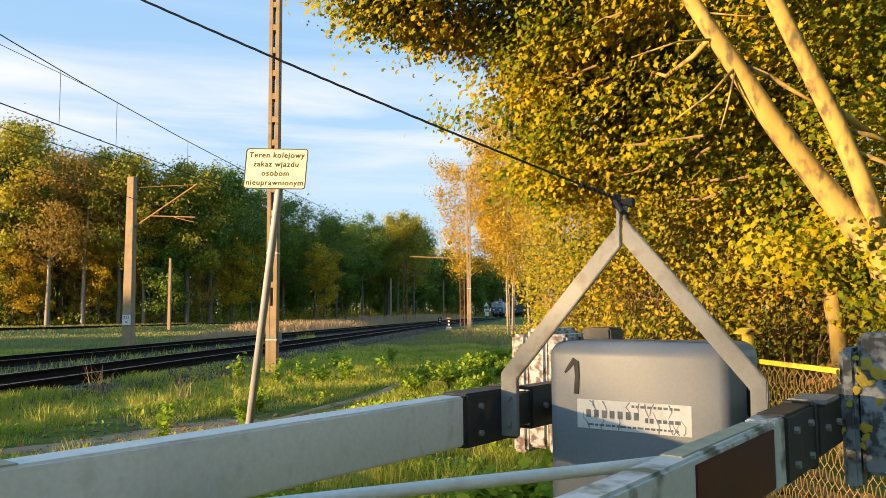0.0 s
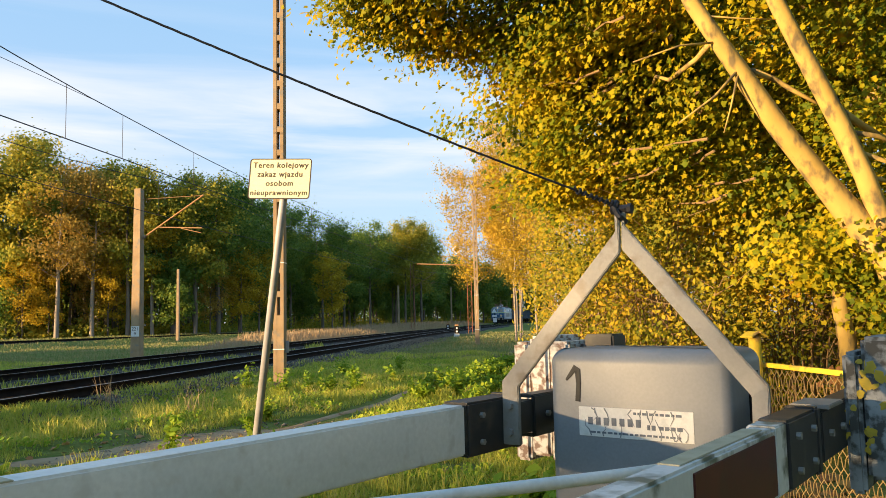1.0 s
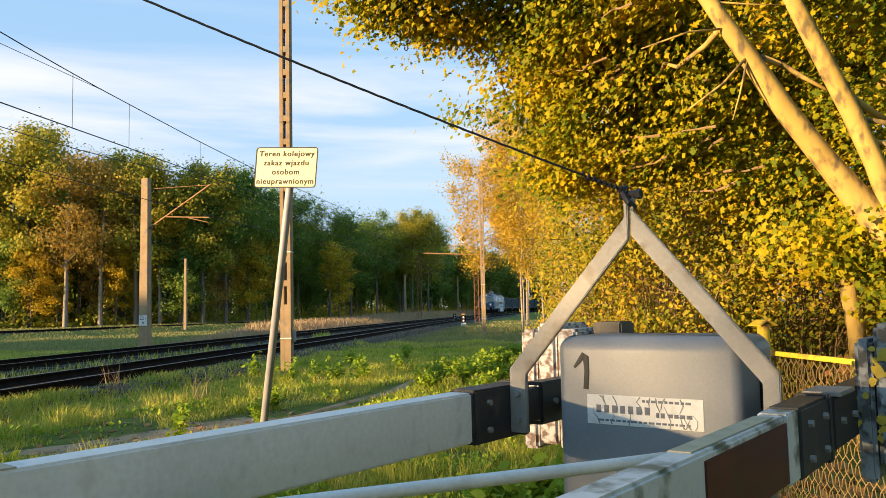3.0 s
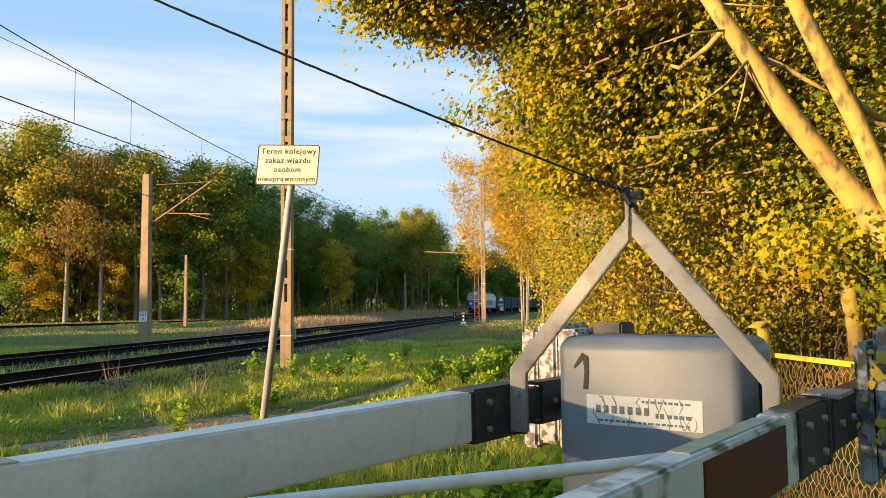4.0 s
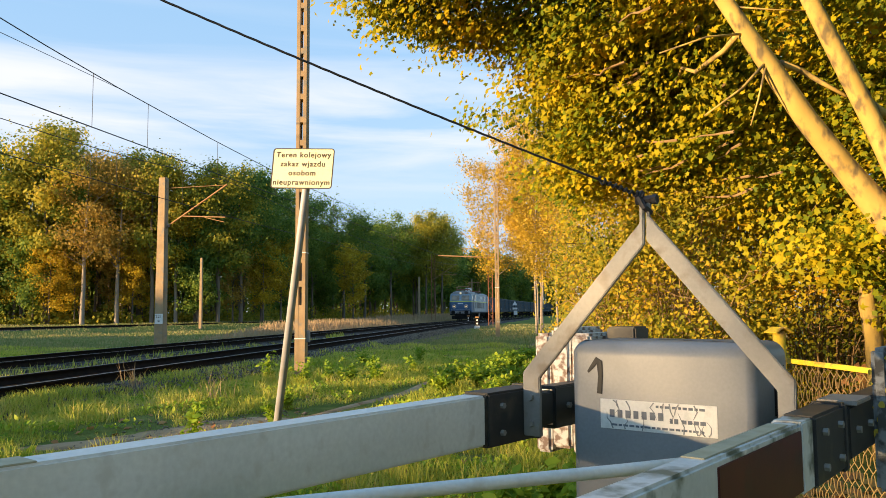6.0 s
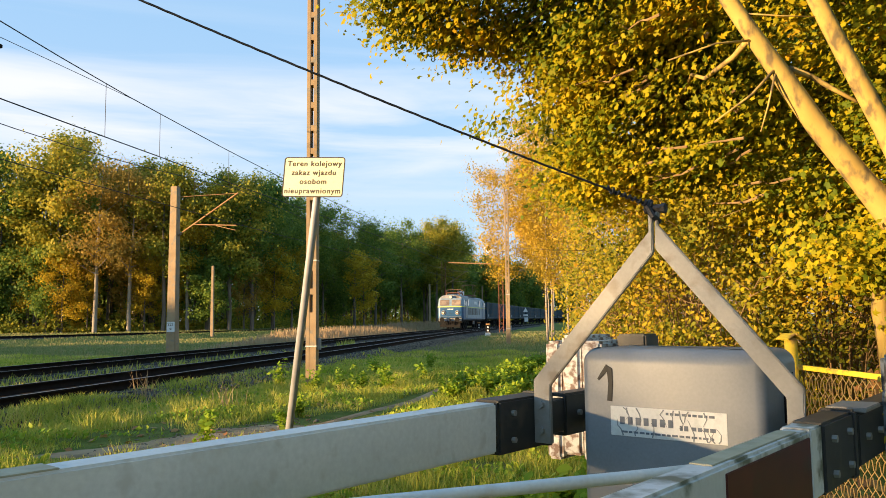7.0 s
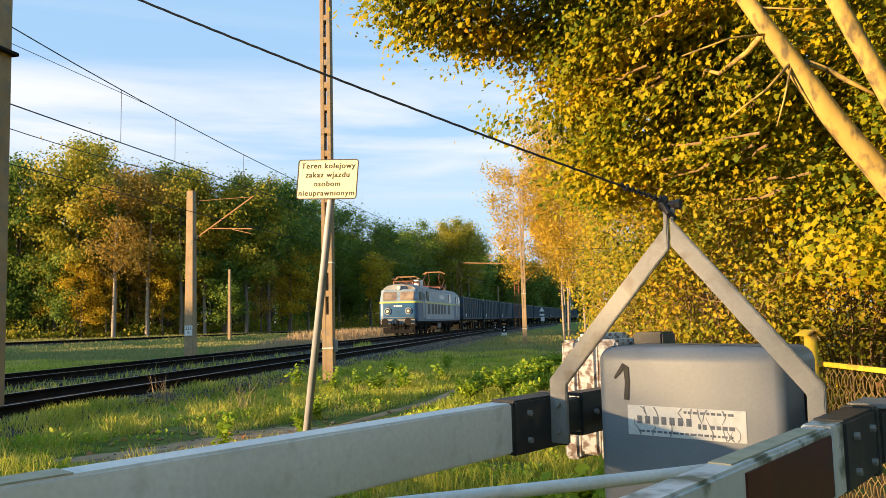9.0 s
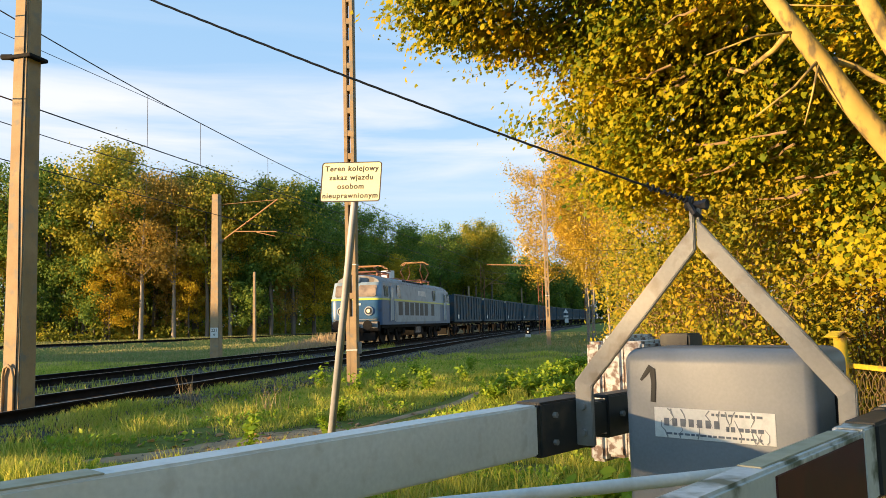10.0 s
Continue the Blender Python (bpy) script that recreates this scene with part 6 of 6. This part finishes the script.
def build_loco():
    """Front towards -y, its nose at y = 0."""
    L, W = 19.2, 1.49
    root = thing("electric_locomotive", "blue and grey electric locomotive with yellow stripe and red pantographs", "locomotive")

    def shell(z0, z1, name, material, inset=0.0):
        """A band of the body's rounded outline between two heights; it rakes back above the waist."""
        bm = bmesh.new()
        rings = []
        for z in np.linspace(z0, z1, max(2, int((z1 - z0) / 0.12) + 1)):
            rake = max(0.0, z - 2.35) * 0.36 + 0.10 * max(0, 1.5 - z)
            w = W - max(0.0, z - 2.5) * 0.075 + inset
            ring = []
            for sy in (1, -1):
                ye = rake - inset if sy == 1 else L - rake + inset
                cor = 0.42
                for k in range(7):
                    a = radians(90 * k / 6)
                    x = w - cor * (1 - math.sin(a))
                    ring.append((x * sy, ye + sy * cor * 0.8 * (1 - math.cos(a)), z))
            rings.append(ring)
        loops = []
        for ring in rings:
            front = ring[:7]
            back = ring[7:]
            full = [(-x, y, z) for x, y, z in front[::-1]] + front + [(-x, y, z) for x, y, z in back[::-1]] + [(x, y, z) for x, y, z in back]
            loops.append([bm.verts.new(p) for p in full])
        n = len(loops[0])
        for a, b in zip(loops, loops[1:]):
            for k in range(n):
                bm.faces.new((a[k], a[(k + 1) % n], b[(k + 1) % n], b[k]))
        bm.faces.new(loops[0][::-1])
        bm.faces.new(loops[-1])
        bmesh.ops.recalc_face_normals(bm, faces=bm.faces)
        ob = part(name, bm, material, root)
        for p in ob.data.polygons:
            p.use_smooth = len(p.vertices) == 4
        ob.data.set_sharp_from_angle(angle=radians(30))
        return ob
    lower = shell(1.05, 2.42, "lower_body", M["loco_blue"])
    shell(2.42, 2.52, "waist_stripe", M["loco_yellow"], 0.012)
    upper = shell(2.52, 3.42, "upper_body", M["loco_grey"])
    # vaulted roof
    bm = bmesh.new()
    prof = [(-1.42, 3.42), (-1.34, 3.58), (-1.05, 3.76), (-0.55, 3.87), (0, 3.90), (0.55, 3.87), (1.05, 3.76), (1.34, 3.58), (1.42, 3.42)]
    rows = []
    for y, s, dz in ((0.62, 0.86, -0.10), (0.95, 0.97, -0.03), (1.5, 1, 0), (L - 1.5, 1, 0), (L - 0.95, 0.97, -0.03), (L - 0.62, 0.86, -0.10)):
        rows.append([bm.verts.new((x * s, y, 3.42 + (z - 3.42) * (1 + dz * 2))) for x, z in prof])
    for a, b in zip(rows, rows[1:]):
        for k in range(len(prof) - 1):
            bm.faces.new((a[k], a[k + 1], b[k + 1], b[k]))
    for r in (rows[0], rows[-1]):
        bm.faces.new(r)
    bmesh.ops.recalc_face_normals(bm, faces=bm.faces)
    roof = part("roof", bm, M["loco_roof"], root, "dusty grey vaulted roof", smooth=True)
    roof.data.set_sharp_from_angle(angle=radians(40))
    for sx in (-1, 1):
        for k in range(6):
            bm = bmesh.new()
            slab(bm, (0.05, 0.72, 0.20), T(sx * 1.235, 5.9 + k * 0.95, 3.665, 0, sx * 38), 0.01)
            part("roof_louvre", bm, M["grille"], roof)
        # pale side field behind the windows
        bm = bmesh.new()
        slab(bm, (0.024, 12.2, 1.20), T(sx * (W + 0.002), 9.15, 1.80), 0.004)
        part("side_field", bm, M["loco_grey"], lower, "pale grey lower side field")
        for k, y in enumerate((4.1, 5.6, 6.9, 8.2, 9.5, 10.8, 12.8)):
            bm = bmesh.new()
            slab(bm, (0.03, 0.95, 0.82), T(sx * (W + 0.006), y, 1.98), 0.01)
            part("side_grille", bm, M["grille"], lower, "dark louvred side panel")
        for y, w in ((3.8, 0.85), (13.4, 0.9)):
            bm = bmesh.new()
            slab(bm, (0.04, w, 0.72), T(sx * (W - 0.018), y, 2.98), 0.03)
            part("side_window", bm, M["cab_glass"], upper, "dark engine room window")
        for y in (0.98, L - 0.98):
            bm = bmesh.new()
            slab(bm, (0.06, 0.82, 0.62), T(sx * (W - 0.028), y + 0.12, 2.92, 0, sx * -4), 0.04)
            part("cab_side_window", bm, M["cab_glass"], upper, "cab side window")
        for y in (2.25, L - 2.25):
            bm = bmesh.new()
            slab(bm, (0.05, 0.72, 1.95), T(sx * (W + 0.001), y, 2.28), 0.02)
            door = part("cab_door", bm, M["loco_grey"], root, "pale cab side door")
            bm = bmesh.new()
            slab(bm, (0.056, 0.46, 0.62), T(sx * (W + 0.001), y, 2.85), 0.03)
            part("door_window", bm, M["cab_glass"], door)
            for dy in (-0.45, 0.45):
                bm = bmesh.new()
                rod(bm, [(sx * (W + 0.06), y + dy, 1.25), (sx * (W + 0.06), y + dy, 2.6)], 0.02, 6)
                part("handrail", bm, M["chrome"], door)
    for end, sgn in ((0.0, 1), (L, -1)):
        for sx in (-0.66, 0.66):
            bm = bmesh.new()
            slab(bm, (1.05, 0.06, 0.68), T(sx, end + sgn * 0.185, 2.93, sgn * -19.8, 0, sx * sgn * -6), 0.05)
            w = part("windscreen", bm, M["screen_glass"], upper, "cab windscreen with pale blind")
            if sgn == 1:
                bm = bmesh.new()
                slab(bm, (0.95, 0.02, 0.30), T(sx, end + 0.205, 3.03, -19.8, 0, sx * -6), 0.01)
                part("blind", bm, M["plate_white"], w, "pale sun blind")
            bm = bmesh.new()
            disc(bm, T(sx * 1.2, end + sgn * 0.01, 1.82, 90), 0.25, 0.16, 24)
            rim = part("headlight", bm, M["chrome"], lower, "round headlight with bright rim")
            bm = bmesh.new()
            disc(bm, T(sx * 1.2, end - sgn * 0.06, 1.82, 90), 0.19, 0.10, 20)
            part("lens", bm, M["grille"], rim, "dark lens")
            if sgn == 1:
                bm = bmesh.new()
                disc(bm, T(sx * 1.2, end - 0.09, 1.82, 90), 0.10, 0.08, 16)
                part("bulb", bm, M["head_lamp"], rim, "lit bulb")
        bm = bmesh.new()
        disc(bm, T(0, end + sgn * 0.42, 3.55, 90), 0.17, 0.25, 18)
        rim = part("top_light", bm, M["chrome"], upper, "round headlight above the windscreen")
        bm = bmesh.new()
        disc(bm, T(0, end + sgn * 0.29, 3.55, 90), 0.12, 0.06, 16)
        part("lens", bm, M["head_lamp"] if sgn == 1 else M["cab_glass"], rim)
        bm = bmesh.new()
        slab(bm, (2.75, 0.35, 0.55), T(0, end + sgn * 0.12, 0.98), 0.04)
        slab(bm, (2.3, 0.10, 0.45), T(0, end + sgn * 0.02, 0.42), 0.03)
        for sx in (-0.4, 0.4):
            rod(bm, [(sx, end - sgn * 0.06, 0.9), (sx * 1.1, end - sgn * 0.16, 0.5)], 0.03, 6)
        part("buffer_beam", bm, M["under"], root, "dark buffer beam with snow plough")
        bm = bmesh.new()
        slab(bm, (2.62, 0.06, 0.34), T(0, end - sgn * 0.07, 1.06), 0.02)
        part("beam_plate", bm, M["loco_roof"], root, "worn grey plate on the buffer beam")
        bm = bmesh.new()
        slab(bm, (0.16, 0.36, 0.22), T(0, end - sgn * 0.22, 1.02), 0.03)
        rod(bm, [(0.0, end - sgn * 0.36, 1.05), (0.06, end - sgn * 0.44, 0.8), (0, end - sgn * 0.40, 0.55), (-0.06, end - sgn * 0.44, 0.8), (0, end - sgn * 0.36, 1.05)], 0.035, 6)
        part("coupling_hook", bm, M["under"], root, "black draw hook with screw coupling")
        for sx in (-0.5, -0.3, 0.3, 0.5):
            bm = bmesh.new()
            rod(bm, [(sx, end - sgn * 0.10, 0.98), (sx, end - sgn * 0.24, 0.82), (sx * 0.95, end - sgn * 0.22, 0.5), (sx * 0.9, end - sgn * 0.14, 0.62)], 0.03, 6)
            part("brake_hose", bm, M["under"], root, "hanging black brake hose")
        bm = bmesh.new()
        rod(bm, [(-1.25, end - sgn * 0.10, 1.36), (1.25, end - sgn * 0.10, 1.36)], 0.022, 6)
        for sx in (-1.25, 0, 1.25):
            rod(bm, [(sx, end + sgn * 0.04, 1.36), (sx, end - sgn * 0.10, 1.36)], 0.018, 6)
        part("front_handrail", bm, M["chrome"], root, "thin front handrail")
        buffers(root, end, -sgn)
        bm = bmesh.new()
        for k in range(4):
            slab(bm, (0.13, 0.02, 0.12), T(-0.25 + k * 0.17, end - 0.012 * sgn, 2.2))
        part("number_bar", bm, M["plate_white"], lower, "row of white bars")
    for y in (4.3, L - 4.3):
        bogie(root, y, 3, 0.625, 1.75)
    bm = bmesh.new()
    slab(bm, (2.5, 2.2, 0.75), T(0, L / 2, 0.72), 0.05)
    slab(bm, (2.7, L - 1.0, 0.22), T(0, L / 2, 0.98), 0.02)
    part("underframe", bm, M["under"], root)
    bm = bmesh.new()
    slab(bm, (2.62, 1.3, 0.6), T(0, L / 2 - 0.4, 0.78), 0.03)
    part("battery_box", bm, M["loco_roof"], root, "grey battery box")
    # roof gear
    bm = bmesh.new()
    disc(bm, T(0.3, 5.6, 4.12), 0.42, 0.46, 18)
    part("roof_drum", bm, M["plate_white"], roof, "pale round roof canister")
    for y, up in ((3.0, 0.35), (13.8, 1.3)):
        bm = bmesh.new()
        for sx in (-0.75, 0.75):
            rod(bm, [(sx, y - 1.3, 4.08), (sx, y + 1.3, 4.08)], 0.045, 6)
            for dy in (-1.1, 1.1):
                rod(bm, [(sx, y + dy, 3.75), (sx, y + dy, 4.08)], 0.07, 8)
            for sg in (-1, 1):
                knee = (sx * 0.95, y + sg * (1.75 if up < 1 else 1.35), 4.1 + up * 0.48)
                rod(bm, [(sx * 0.9, y + sg * 0.3, 4.1), knee], 0.032, 6)
                rod(bm, [knee, (sx * 0.75, y + sg * 0.25, 4.1 + up)], 0.026, 6)
        for yy in (y - 1.3, y + 1.3):
            rod(bm, [(-0.75, yy, 4.08), (0.75, yy, 4.08)], 0.045, 6)
        p = part("pantograph", bm, M["panto"], root, "red diamond pantograph, %s" % ("folded" if up < 1 else "raised to the wire"))
        for sg in (-1, 1):
            bm = bmesh.new()
            rod(bm, [(-0.98, y + sg * 0.25, 3.95 + up), (-0.7, y + sg * 0.25, 4.13 + up), (0.7, y + sg * 0.25, 4.13 + up), (0.98, y + sg * 0.25, 3.95 + up)], 0.035, 6)
            part("collector_bow", bm, M["arm_rust"], p)
    bm = bmesh.new()
    rod(bm, [(-0.5, 4.2, 4.15), (-0.5, 13, 4.15)], 0.03, 6)
    for y in np.arange(5, 13, 1.6):
        rod(bm, [(-0.5, y, 3.8), (-0.5, y, 4.15)], 0.06, 8)
    part("roof_conductor", bm, M["panto"], roof, "roof conductor on insulators")
    # worn lettering as bars
    for sx in (-1, 1):
        for k in range(6):
            bm = bmesh.new()
            slab(bm, (0.01, 0.26, 0.34), T(sx * (W - 0.012), 8.8 + k * 0.36, 3.02, 0, sx * -4), 0.01)
            part("faded_mark", bm, M["plate_white"], upper, "faded pale lettering bar")
    return root


def build_wagon():
    """Front at y = 0, towards -y."""
    L, W, z0, z1 = 13.0, 1.40, 1.18, 3.18
    root = thing("open_freight_wagon", "blue ribbed open freight wagon loaded with coal", "freight wagon", "wagons of the train")
    for sx in (-1, 1):
        bm = bmesh.new()
        slab(bm, (0.05, L, z1 - z0), T(sx * W, L / 2 + 0.6, (z0 + z1) / 2), 0.008)
        slab(bm, (0.13, L, 0.14), T(sx * (W + 0.02), L / 2 + 0.6, z1), 0.02)
        slab(bm, (0.12, L, 0.16), T(sx * (W + 0.02), L / 2 + 0.6, z0), 0.02)
        wall = part("side_wall", bm, M["wagon"], root)
        for k in range(11):
            bm = bmesh.new()
            y = 0.66 + k * (L - 0.12) / 10
            slab(bm, (0.10, 0.14, z1 - z0), T(sx * (W + 0.05), y, (z0 + z1) / 2), 0.015)
            part("rib", bm, M["wagon"], wall)
        bm = bmesh.new()
        slab(bm, (0.02, 0.5, 0.3), T(sx * (W + 0.028), 2.6, 1.5), 0.004)
        part("number_bar", bm, M["plate_white"], wall, "white number bar")
    for y in (0.6, L + 0.6):
        bm = bmesh.new()
        slab(bm, (2 * W, 0.06, z1 - z0), T(0, y, (z0 + z1) / 2), 0.01)
        for x in (-0.8, 0, 0.8):
            slab(bm, (0.14, 0.14, z1 - z0), T(x, y, (z0 + z1) / 2), 0.015)
        part("end_wall", bm, M["wagon"], root)
    bm = bmesh.new()
    bmesh.ops.create_grid(bm, x_segments=8, y_segments=30, size=0.5, matrix=T(0, L / 2 + 0.6, z1 - 0.35) @ Matrix.Diagonal((2 * W - 0.06, L - 0.1, 1, 1)))
    for v in bm.verts:
        v.co.z += 0.28 * noise.noise(v.co * 0.7) - 0.12 * abs(v.co.x)
    part("coal_load", bm, M["coal"], root, "heaped black coal")
    bm = bmesh.new()
    slab(bm, (2.6, L + 0.2, 0.2), T(0, L / 2 + 0.6, 1.05), 0.02)
    part("underframe", bm, M["under"], root)
    for y in (2.9, L - 1.7):
        bogie(root, y, 2, 0.46, 1.8)
    buffers(root, 0.6, -1)
    buffers(root, L + 0.6, 1)
    return root


loco = build_loco()
wagon = build_wagon()
wagons = [wagon] + [copy_thing(wagon, Matrix()) for _ in range(11)]
loco.scale = (1.02, 1, 1.03)
for w in wagons:
    w.scale = (1.03, 1, 1.06)
SPEED, FRONT = 15.4, float(np.interp(43.4, ARC_Y, ARC_S))


def motions():
    """The train runs in along the far track at an even pace."""
    times = [k * 0.5 for k in range(21)]
    walk(loco, [(t, on_track(FRONT + SPEED * (10.0 - t))) for t in times])
    for k, w in enumerate(wagons):
        walk(w, [(t, on_track(FRONT + 19.6 + 14.05 * k + SPEED * (10.0 - t))) for t in times])


motions()
